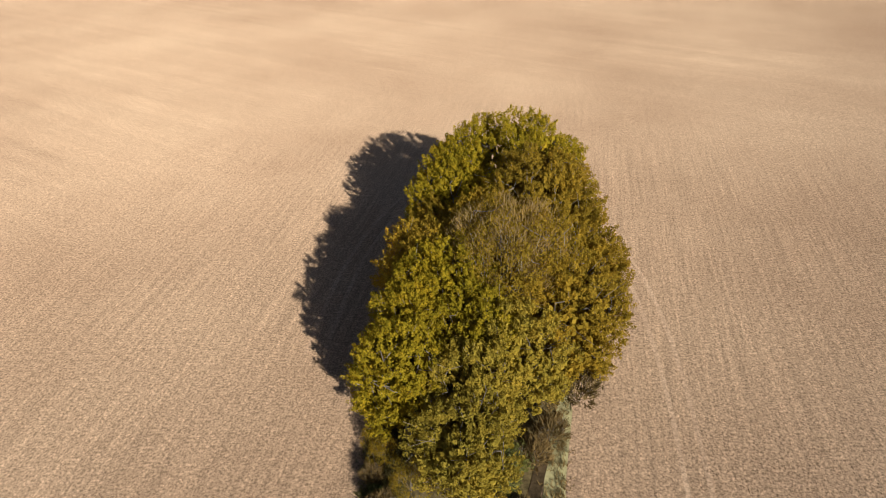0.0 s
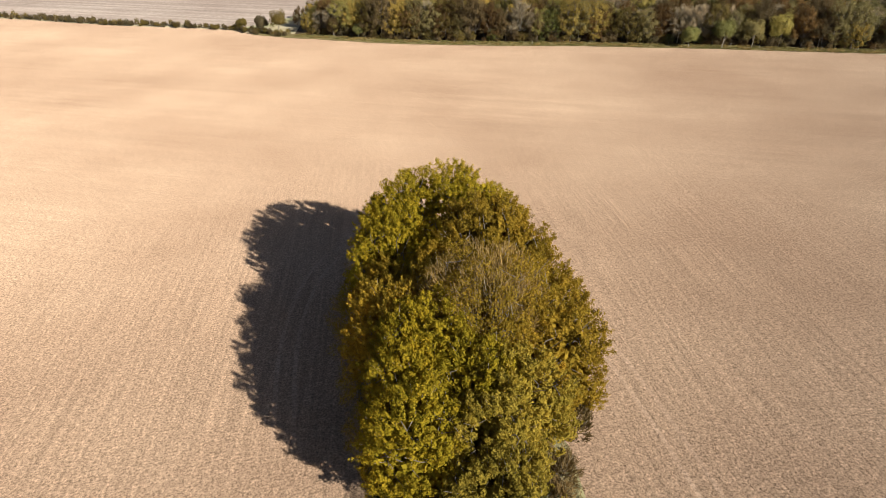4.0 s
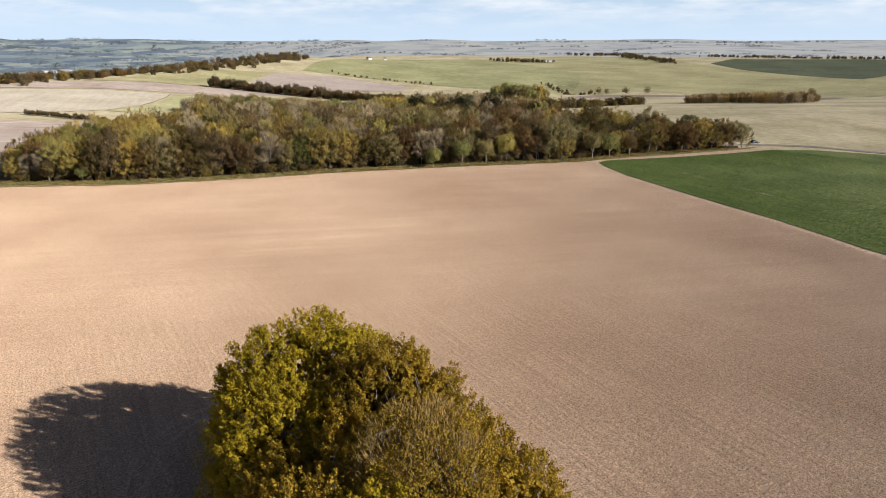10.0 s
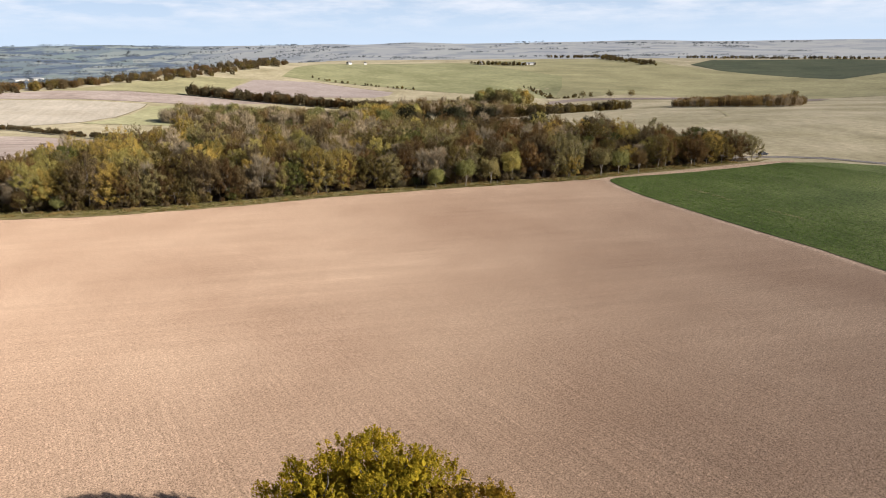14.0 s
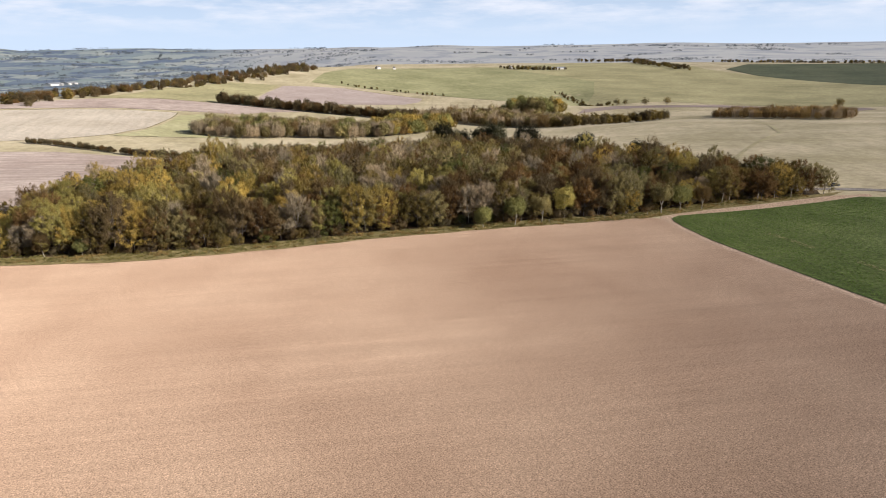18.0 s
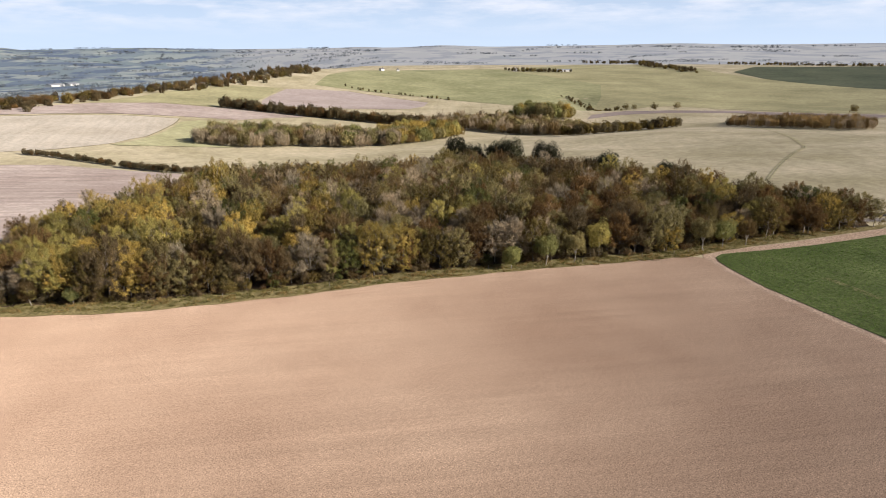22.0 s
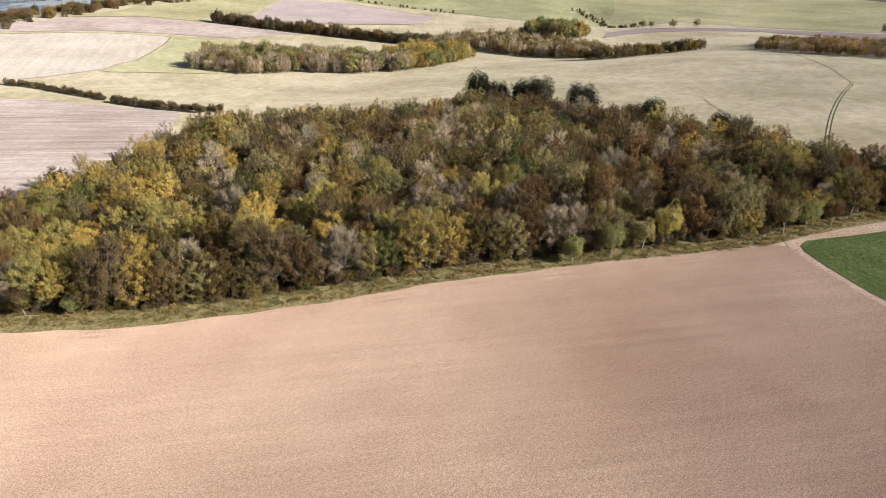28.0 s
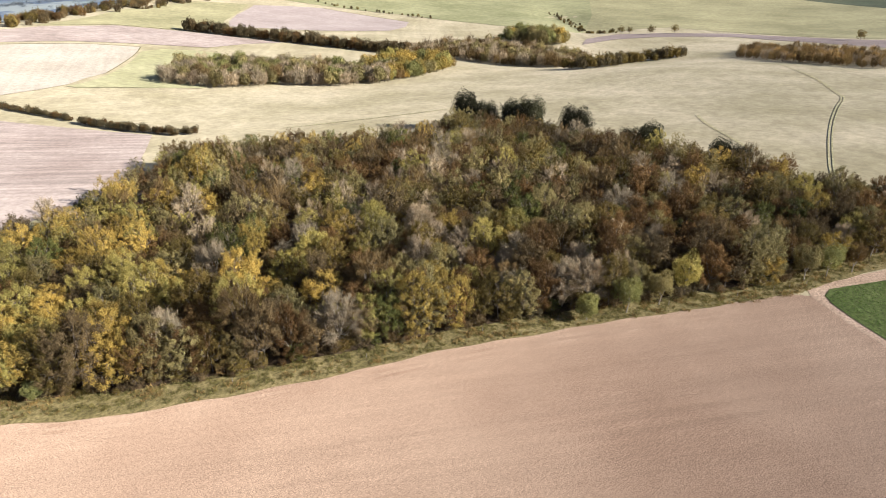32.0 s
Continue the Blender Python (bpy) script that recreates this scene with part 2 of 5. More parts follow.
DAMP_SOIL = field_material("damp_soil", (0.350, 0.235, 0.160), (0.49, 0.350, 0.247), 3.0, 0.09, 1.2, -0.55, 0.4, 0.6, matt=1.0)
MAUVE_SOIL = field_material("mauve_soil", (0.34, 0.275, 0.245), (0.46, 0.385, 0.345), 0.3, 0.012, 0.2, 0.4, 0.4, 0.2, speckle=0.3)
DARK_CROP = field_material("winter_crop", (0.07, 0.085, 0.05), (0.11, 0.12, 0.07), 0.1, 0.01, 0.06, 0.3, 0.4, 0.2, speckle=0.3)
MARGIN = field_material("margin_grass", (0.17, 0.15, 0.08), (0.28, 0.24, 0.14), 0.5, 0.05, None, 0, 0, 0.3)
VERGE = field_material("verge_grass", (0.135, 0.114, 0.045), (0.26, 0.210, 0.095), 1.2, 0.15, None, 0, 0, 0.8)
DRY_LITTER = field_material("dry_litter", (0.10, 0.075, 0.035), (0.20, 0.155, 0.075), 1.5, 0.12, None, 0, 0, 0.8)
LITTER = field_material("leaf_litter", (0.05, 0.036, 0.022), (0.11, 0.075, 0.04), 1.5, 0.12, None, 0, 0, 0.8)
TRACK = field_material("chalk_track", (0.36, 0.255, 0.18), (0.50, 0.37, 0.27), 1.5, 0.2, None, 0, 0, 0.4)
ASPHALT = field_material("road_surface", (0.20, 0.18, 0.16), (0.30, 0.27, 0.24), 2.0, 0.2, None, 0, 0, 0.2)
BARK = plain_material("bark", (0.17, 0.14, 0.11), 0.9, 0, 3.0, 0.4)
PALE_BARK = plain_material("pale_bark", (0.27, 0.235, 0.185), 0.9, 0, 3.0, 0.35)
POST_WOOD = plain_material("weathered_post", (0.28, 0.25, 0.21), 0.9, 0, 6.0, 0.3)

LEAF = {
    "olive": leaf_material("olive_leaves", [(0, (0.058, 0.043, 0.013)), (0.5, (0.132, 0.098, 0.029)), (1, (0.233, 0.179, 0.058))]),
    "green": leaf_material("green_leaves", [(0, (0.047, 0.054, 0.016)), (0.6, (0.099, 0.106, 0.031)), (1, (0.179, 0.176, 0.056))]),
    "sage": leaf_material("sage_leaves", [(0, (0.108, 0.091, 0.036)), (0.5, (0.206, 0.175, 0.073)), (1, (0.346, 0.294, 0.136))]),
    "gold": leaf_material("golden_leaves", [(0, (0.174, 0.118, 0.028)), (0.5, (0.323, 0.229, 0.056)), (1, (0.477, 0.363, 0.105))]),
    "rust": leaf_material("rusty_leaves", [(0, (0.062, 0.034, 0.013)), (0.5, (0.131, 0.078, 0.031)), (1, (0.227, 0.146, 0.059))]),
    "brown": leaf_material("brown_leaves", [(0, (0.054, 0.038, 0.018)), (0.5, (0.115, 0.083, 0.041)), (1, (0.198, 0.150, 0.080))]),
    "twig": leaf_material("bare_twigs", [(0, (0.177, 0.138, 0.088)), (0.5, (0.302, 0.242, 0.161)), (1, (0.478, 0.400, 0.281))], 0.0),
    "tan": leaf_material("tan_twigs", [(0, (0.081, 0.052, 0.021)), (0.5, (0.148, 0.101, 0.043)), (1, (0.248, 0.179, 0.085))], 0.1),
    "pine": leaf_material("pine_needles", [(0, (0.020, 0.022, 0.012)), (1, (0.048, 0.048, 0.025))], 0.1),
    "yellowgreen": leaf_material("yellow_green_leaves", [(0, (0.175, 0.152, 0.039)), (0.55, (0.319, 0.273, 0.081)), (1, (0.474, 0.407, 0.144))], 0.22),
    "fresh": leaf_material("fresh_leaves", [(0, (0.11, 0.115, 0.034)), (0.5, (0.20, 0.198, 0.068)), (1, (0.32, 0.305, 0.12))], 0.2, 0.5),
    "oak": leaf_material("turning_oak_leaves", [(0, (0.175, 0.142, 0.010)), (0.5, (0.315, 0.245, 0.017)), (0.85, (0.45, 0.325, 0.026)), (1, (0.56, 0.37, 0.034))], 0.38, 0.4),
    "amber": leaf_material("amber_leaves", [(0, (0.15, 0.095, 0.014)), (0.5, (0.28, 0.18, 0.024)), (1, (0.42, 0.26, 0.03))], 0.3),
    "oakbrown": leaf_material("browning_oak_leaves", [(0, (0.185, 0.127, 0.015)), (0.5, (0.325, 0.222, 0.026)), (1, (0.48, 0.32, 0.040))], 0.38, 0.4),
    "straw": leaf_material("straw_twigs", [(0, (0.155, 0.098, 0.036)), (0.5, (0.275, 0.182, 0.070)), (1, (0.45, 0.325, 0.140))], 0.1),
    "olivine": leaf_material("olive_oak_leaves", [(0, (0.165, 0.130, 0.018)), (0.5, (0.295, 0.228, 0.034)), (1, (0.44, 0.33, 0.058))], 0.38, 0.4),
    "grass": leaf_material("grass_blades", [(0, (0.12, 0.115, 0.032)), (0.5, (0.20, 0.175, 0.060)), (1, (0.34, 0.275, 0.13))], 0.2),
    "hedge": leaf_material("hedge_leaves", [(0, (0.05, 0.042, 0.022)), (0.6, (0.11, 0.088, 0.048)), (1, (0.19, 0.145, 0.075))], 0.15),
}

def hazed_distance_material():
    """Far country behind the downs: small fields, dark woods and hedges, blued by painted haze."""
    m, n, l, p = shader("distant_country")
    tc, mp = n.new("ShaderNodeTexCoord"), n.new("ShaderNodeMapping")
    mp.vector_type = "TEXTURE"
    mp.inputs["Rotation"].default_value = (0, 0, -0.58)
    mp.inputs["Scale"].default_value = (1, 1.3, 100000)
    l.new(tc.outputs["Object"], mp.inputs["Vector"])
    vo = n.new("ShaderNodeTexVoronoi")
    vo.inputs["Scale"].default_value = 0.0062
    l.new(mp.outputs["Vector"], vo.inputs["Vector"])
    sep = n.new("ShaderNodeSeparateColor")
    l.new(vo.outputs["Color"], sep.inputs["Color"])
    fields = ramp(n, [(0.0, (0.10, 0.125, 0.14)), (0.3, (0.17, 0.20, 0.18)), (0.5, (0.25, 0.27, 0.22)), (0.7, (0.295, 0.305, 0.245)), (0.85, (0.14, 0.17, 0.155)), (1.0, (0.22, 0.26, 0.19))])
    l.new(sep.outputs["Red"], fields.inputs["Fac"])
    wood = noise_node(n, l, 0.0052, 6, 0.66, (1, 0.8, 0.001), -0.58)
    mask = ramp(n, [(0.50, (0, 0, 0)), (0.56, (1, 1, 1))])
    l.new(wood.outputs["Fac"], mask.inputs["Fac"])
    # open chalk downs rise beyond the vale in the east, paled with painted haze
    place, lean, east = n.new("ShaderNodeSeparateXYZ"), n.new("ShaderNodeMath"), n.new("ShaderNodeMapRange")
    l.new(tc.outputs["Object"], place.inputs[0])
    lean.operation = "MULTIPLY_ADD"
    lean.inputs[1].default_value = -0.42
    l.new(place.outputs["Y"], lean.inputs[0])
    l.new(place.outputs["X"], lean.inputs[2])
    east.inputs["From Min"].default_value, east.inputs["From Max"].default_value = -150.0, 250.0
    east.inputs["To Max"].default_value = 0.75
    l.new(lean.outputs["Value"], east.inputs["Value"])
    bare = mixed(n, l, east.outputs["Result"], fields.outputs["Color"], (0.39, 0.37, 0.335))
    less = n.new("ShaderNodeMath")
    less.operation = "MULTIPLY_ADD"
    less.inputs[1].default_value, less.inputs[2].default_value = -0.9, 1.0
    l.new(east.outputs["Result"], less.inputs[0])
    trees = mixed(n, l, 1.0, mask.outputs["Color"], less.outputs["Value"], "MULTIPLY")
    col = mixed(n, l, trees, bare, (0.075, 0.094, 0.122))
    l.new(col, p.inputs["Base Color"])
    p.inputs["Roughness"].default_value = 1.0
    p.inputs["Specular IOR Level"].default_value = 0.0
    # faint blue glow stands in for the haze of distance
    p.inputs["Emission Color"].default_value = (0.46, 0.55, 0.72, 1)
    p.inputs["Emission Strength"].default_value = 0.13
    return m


# ---- land ----
# broad hills and hollows of the downs: place and height, all about 260 m wide
HILLS = [(150, 400, 1.2), (300, 650, -38.1), (50, 800, 26.7), (600, 650, -6.0), (700, 350, -12.0), (350, 1050, -2.3),
         (850, 850, -11.3), (1000, 600, -6.4), (1250, 450, -30.8), (700, 1150, -19.2), (1100, 1000, -14.8), (950, 1500, -0.8),
         (1400, 1300, -7.4), (1500, 900, -9.3), (1750, 600, -17.6), (-250, 900, -28.9), (600, 1700, 23.9), (450, 300, 13.0)]


def ease(a, b, x):
    k = np.clip((x - a) / (b - a), 0, 1)
    return k * k * (3 - 2 * k)


def land(x, y):
    """Height of the ground: level round the ploughed field, falling into the valley behind the wood, rising to the far rim."""
    x, y = np.asarray(x, float), np.asarray(y, float)
    u, d = 0.67 * x + 0.74 * y, np.hypot(x, y - 60)
    z = sum(k * np.exp(-((x - a) ** 2 + (y - b) ** 2) / 135200) for a, b, k in HILLS) * ease(250, 420, u)
    z = z + 58 * ease(2300, 4800, d) 
    z = z - 42 * ease(20, 260, 0.781 * (y - 1000) - 0.625 * (x - 100)) * ease(1900, 1200, x) * ease(4700, 3300, d)
    z = z + 3.0 * np.exp(-((x - 590) ** 2 + (y - 430) ** 2) / 10000) - 9.0 * np.exp(-((x - 690) ** 2 + (y - 610) ** 2) / 18000)
    along = np.clip(((x - 935) * 208 + (y - 715) * 279) / 121105, 0, 1.25)   # a combe in the green down
    z = z - 11.0 * ease(0, 0.25, along) * ease(1.25, 0.8, along) * np.exp(-((x - 935 - 208 * along) ** 2 + (y - 715 - 279 * along) ** 2) / 2600)
    far = ease(2300, 3200, d)
    for bearing, wide, tall in ((5.0, 1.1, 26), (8.0, 0.5, 30), (-2.0, 2.0, 18), (17.0, 3.0, 14), (34.0, 1.6, 10), (41.0, 2.6, 13), (60.0, 4.0, 12)):   # hills on the skyline
        z = z + tall * ease(4000, 4750, d) * np.exp(-((np.degrees(np.arctan2(x, y - 60)) - bearing) / wide) ** 2)
    return z + far * (5 * np.sin(x / 310 + 1) * np.sin(y / 420) + 4 * np.sin(x / 140 + y / 230))


def height(x, y):
    return float(land(x, y))


def mesh_of(name, verts, faces, mats, index=None, smooth=False):
    me = bpy.data.meshes.new(name)
    verts, faces = np.asarray(verts, np.float32), np.asarray(faces, np.int32)
    k = faces.shape[1]
    me.vertices.add(len(verts))
    me.vertices.foreach_set("co", verts.ravel())
    me.loops.add(faces.size)
    me.loops.foreach_set("vertex_index", faces.ravel())
    me.polygons.add(len(faces))
    me.polygons.foreach_set("loop_start", np.arange(0, faces.size, k, dtype=np.int32))
    if index is not None:
        me.polygons.foreach_set("material_index", np.asarray(index, np.int32))
    me.polygons.foreach_set("use_smooth", np.full(len(faces), smooth, bool))
    for m in mats if isinstance(mats, (list, tuple)) else [mats]:
        me.materials.append(m)
    me.update(calc_edges=True)
    me.validate()
    return me


def part(name, me, parent, label=""):
    ob = new(name, me)
    ob.parent = parent
    return tagged(ob, label) if label else ob


def sheet(name, r0, r1, rings, spokes, material, drop, label, category):
    rad = np.geomspace(r0, r1, rings)
    ang = np.linspace(0, 2 * math.pi, spokes, endpoint=False)
    x = np.outer(rad, np.cos(ang)).ravel()
    y = np.outer(rad, np.sin(ang)).ravel() + 60
    v = np.stack([x, y, land(x, y) - 0.05 - drop * ease(250, 600, np.hypot(x, y - 60))], 1)
    i, j = np.meshgrid(np.arange(rings - 1), np.arange(spokes), indexing="ij")
    a, b = (i * spokes + j).ravel(), (i * spokes + (j + 1) % spokes).ravel()
    f = np.stack([a, a + spokes, b + spokes, b], 1)
    return tagged(new(name, mesh_of(name, v, f, material, smooth=True)), label, category, kind="structure")


def inside(poly, x, y):
    x, y = np.asarray(x, float), np.asarray(y, float)
    hit = np.zeros(x.shape, bool)
    for (x0, y0), (x1, y1) in zip(poly, poly[1:] + poly[:1]):
        if y0 != y1:
            hit ^= ((y0 > y) != (y1 > y)) & (x < (x1 - x0) * (y - y0) / (y1 - y0) + x0)
    return hit


def edge_distance(line, x, y):
    x, y = np.asarray(x, float), np.asarray(y, float)
    best = np.full(x.shape, 1e9)
    for (x0, y0), (x1, y1) in zip(line, line[1:]):
        dx, dy = x1 - x0, y1 - y0
        k = np.clip(((x - x0) * dx + (y - y0) * dy) / (dx * dx + dy * dy), 0, 1)
        best = np.minimum(best, np.hypot(x - x0 - k * dx, y - y0 - k * dy))
    return best


from mathutils.geometry import delaunay_2d_cdt


def rounded(points, times=2, closed=True):
    for _ in range(times):
        out = []
        pairs = list(zip(points, points[1:] + points[:1])) if closed else list(zip(points, points[1:]))
        if not closed:
            out.append(points[0])
        for (x0, y0), (x1, y1) in pairs:
            out += [(0.75 * x0 + 0.25 * x1, 0.75 * y0 + 0.25 * y1), (0.25 * x0 + 0.75 * x1, 0.25 * y0 + 0.75 * y1)]
        if not closed:
            out.append(points[-1])
        points = out
    return points


def field(name, outline, step, lift, material, label, category="field"):
    """A field laid over the land inside its outline."""
    pts = []
    for (x0, y0), (x1, y1) in zip(outline, outline[1:] + outline[:1]):
        k = max(1, int(math.hypot(x1 - x0, y1 - y0) / step))
        pts += [(x0 + (x1 - x0) * i / k, y0 + (y1 - y0) * i / k) for i in range(k)]
    n = len(pts)
    xs, ys = np.array(outline)[:, 0], np.array(outline)[:, 1]
    gx, gy = np.meshgrid(np.arange(xs.min(), xs.max(), step), np.arange(ys.min(), ys.max(), step))
    gx, gy = gx.ravel(), gy.ravel()
    keep = inside(outline, gx, gy) & (edge_distance(outline + outline[:1], gx, gy) > step * 0.4)
    co = [Vector(p) for p in pts] + [Vector(p) for p in zip(gx[keep], gy[keep])]
    vs, _, fs, _, _, _ = delaunay_2d_cdt(co, [(i, (i + 1) % n) for i in range(n)], [], 1, 0.001)
    v = np.array([(p.x, p.y) for p in vs])
    z = land(v[:, 0], v[:, 1]) + lift
    return tagged(new(name, mesh_of(name, np.column_stack([v, z]), [list(f) for f in fs], material, smooth=True)), label, category, kind="structure")


def ribbon(name, line, width, lift, material, label, category="track", step=4.0):
    """A track or strip of even width along a line over the land."""
    pts = []
    for (x0, y0), (x1, y1) in zip(line, line[1:]):
        k = max(1, int(math.hypot(x1 - x0, y1 - y0) / step))
        pts += [(x0 + (x1 - x0) * i / k, y0 + (y1 - y0) * i / k) for i in range(k)]
    pts.append(line[-1])
    p = np.array(pts)
    d = np.gradient(p, axis=0)
    d /= np.linalg.norm(d, axis=1)[:, None]
    nrm = np.stack([-d[:, 1], d[:, 0]], 1)
    wob = width / 2 * (1 + 0.08 * np.sin(np.arange(len(p)) * 1.7) + 0.06 * np.sin(np.arange(len(p)) * 0.6))
    a, b = p + nrm * wob[:, None], p - nrm * wob[:, None]
    v = np.concatenate([a, b])
    v = np.column_stack([v, land(v[:, 0], v[:, 1]) + lift])
    n = len(p)
    i = np.arange(n - 1)
    me = mesh_of(name, v, np.stack([i, i + n, i + n + 1, i + 1], 1), material, smooth=True)
    return tagged(new(name, me), label, category, kind="structure")


sheet("ground", 1.0, 2400, 220, 400, GRASS_PALE, 0.2, "pale dry grassland of rolling chalk downs", "ground")
WOOD_FRONT = [(8, 262), (24, 249.5), (40, 237), (58, 227.5), (78, 218.5), (102, 209), (126, 197), (151, 183), (179, 167.5)]
SOIL_EDGE = [(-6, 271), (6.3, 259.3), (22.4, 247.2), (39.0, 235.4), (57.1, 225.9), (77.3, 217.2), (101.3, 207.7), (125.4, 195.9), (150.7, 182.4), (179, 167.3)]
WOOD = WOOD_FRONT + [(200, 162), (225, 153), (254, 141), (263, 146), (267, 188), (270, 225), (270, 259), (269, 296), (276, 330), (272, 372),
                     (217, 355), (165, 378), (119, 402), (100, 366), (69, 347), (45, 336), (28, 318), (14, 290)]
CROP_EDGE = [(80, -110), (136.2, 58), (140.6, 67), (147.0, 81), (153.0, 98), (160.4, 117), (169.8, 140), (177.0, 152.4), (181.2, 158.4), (184.4, 161.2), (189, 161.6)]
field("ploughed_field", [(-3, 269), (-14, 285), (-33, 298), (-58, 312), (-300, 500), (-420, 0), (-300, -350), (0, -300), (61, -112)] + [(x - 1.2, y + 0.4) for x, y in CROP_EDGE[1:-1]]
      + WOOD_FRONT[-1:0:-1], 25, 0.0, SOIL, "bare drilled field of pinkish brown soil with fine rows")
field("crop_field", CROP_EDGE + [(203, 154.2), (218, 147.0), (241, 138.0), (262, 131), (274, 118), (280, 102), (330, -60), (260, -200)],
      12, 0.12, CROP, "field of low dark green crop beside the ploughed soil")
for line, width in (([(188.6, 132.5), (186.8, 127), (184.6, 122), (182.6, 117)], 2.2), ([(178, 104.5), (176, 99.5), (173, 92)], 1.8)):
    ribbon("bare_patch", rounded(line, 2, False), width, 0.15, EARTH, "bare earth patch in the green crop", "patch", 2.0)
field("farm_track", [(60, -115)] + [(x - 2.4, y + 0.9) for x, y in CROP_EDGE[1:-2]] + [(181.5, 163.4), (185, 165.6), (190, 165.0), (216, 153.4), (256, 139.0), (270, 130), (262, 126), (216, 145), (192, 150), (160, 101), (142, 58), (72, -112)],
      8, 0.02, TRACK, "bare pinkish track between crop and ploughed field", "track")
VERGE_LINE = [(x + 1.9, y + 3.1) for x, y in SOIL_EDGE] + [(200, 164.3), (224, 155.8)]
ribbon("grass_verge", VERGE_LINE, 7.3, 0.10, VERGE, "rough grassy verge along the foot of the wood", "verge")
for off in (3.6, 5.6):
    line = []
    for (x0, y0), (x1, y1) in zip(WOOD_FRONT[1:], WOOD_FRONT[2:]):
        d = math.hypot(x1 - x0, y1 - y0)
        line.append(((x0 + x1) / 2 + (y1 - y0) / d * off, (y0 + y1) / 2 - (x1 - x0) / d * off))
    ribbon("wheel_mark", rounded(line, 2, False), 0.9, 0.012, DAMP_SOIL, "darker wheel mark in the soil along the wood")
for off in (0.0, 1.9):
    ring = [(17.5 + off, 26), (21 + off, 52), (20 + off, 70), (14 + off * 0.7, 84 + off), (5, 89 + off), (-5 - off * 0.7, 84 + off), (-11 - off, 68), (-13 - off, 50)]
    ribbon("wheel_mark", rounded(ring, 3, False), 0.45, 0.012, PALE_SOIL, "pale wheel mark in the soil round the clump")
field("corner_verge", [(178, 169), (182, 165.6), (189, 165.4), (216, 154.0), (257, 138.6), (268, 138), (256, 143), (225, 156), (200, 165)], 6, 0.045, VERGE, "rough grass between the track and the wood", "verge")
field("wood_floor", WOOD, 15, 0.03, LITTER, "dark leaf litter and brambles under the wood", "ground")
ribbon("road", [(230, 168), (262, 149), (270, 142), (278, 132), (284, 122), (286, 105), (330, -80)], 4.5, 0.1, ASPHALT, "narrow pale country road beyond the crop", "road")
field("left_field", [(90, 571), (142, 482), (117, 429), (103, 385), (50, 350), (10, 300), (-8, 285), (-30, 305), (-58, 318), (-200, 430), (-200, 720)], 12, 0.12, PINK_SOIL, "pale bare field with combed stripes of soil")
field("stubble_field", [(109, 664), (135, 678), (161, 696), (182, 722), (205, 744), (240, 800), (270, 850), (290, 892), (238, 923), (166, 929), (60, 940), (-200, 900), (-200, 690), (0, 650)], 14, 0.15, STUBBLE, "cream coloured stubble field on the slope")
field("upper_stubble", [(60, 960), (166, 950), (238, 942), (300, 915), (360, 880), (420, 900), (470, 900), (420, 980), (390, 1020), (330, 1080), (240, 1080), (100, 1010)], 16, 0.15, PINK_SOIL, "pale pinkish bare field along the ridge")
field("grass_strip", rounded([(292, 885), (240, 790), (215, 752), (180, 705), (150, 682), (200, 668), (260, 640), (232, 690), (290, 760), (340, 800), (360, 850)], 1), 12, 0.16, STRIP_GRASS, "strip of green grass between stubble and copse")
field("brown_field", [(480, 1060), (530, 1030), (585, 996), (640, 975), (693, 957), (750, 985), (800, 1035), (790, 1110), (757, 1235), (700, 1270), (644, 1285), (560, 1190), (510, 1120)], 16, 0.16, MAUVE_SOIL, "bare purplish brown ploughed field on the hillside")
field("ridge_grass", [(390, 1030), (470, 1065), (505, 1125), (640, 1295), (560, 1340), (400, 1260), (330, 1180), (240, 1095), (330, 1090)], 18, 0.15, DULL_GRASS, "dull olive grass on the ridge top")
field("green_down", [(735, 1330), (860, 1480), (1055, 1640), (1250, 1620), (1473, 1553), (1420, 1300), (1332, 1035), (1150, 900), (963, 791), (900, 800), (890, 951), (855, 1115)], 20, 0.2, DOWN_GREEN, "short green pasture on the far hill")
field("far_slope", [(963, 791), (1150, 900), (1332, 1035), (1420, 1300), (1473, 1553), (1900, 1500), (1990, 1200), (1800, 1000), (1700, 800), (1480, 640), (1250, 620), (1120, 680), (1010, 740)], 22, 0.2, DULL_GRASS, "olive brown rough pasture on the far slope")
field("rough_pasture", [(1085, 705), (1250, 660), (1470, 680), (1700, 840), (1740, 800), (1620, 490), (1900, 430), (1950, 250), (1500, 150), (1250, 250), (1130, 400), (1112, 520)], 22, 0.12, DULL_GRASS, "olive rough pasture beyond the dark strip")
field("dark_far_field", [(1830, 960), (2050, 1000), (2250, 700), (2200, 560), (1900, 430), (1590, 500), (1712, 815)], 24, 0.25, DARK_CROP, "dark green winter crop on the far plateau")
field("dark_field", [(799, 671), (870, 665), (927, 643), (985, 605), (1026, 555), (1000, 440), (943, 345), (1040, 350), (1099, 385), (1100, 480), (1076, 590), (1000, 660), (928, 700), (850, 700)], 14, 0.18, PURPLE_SOIL, "strip of dark ploughed soil in the valley")
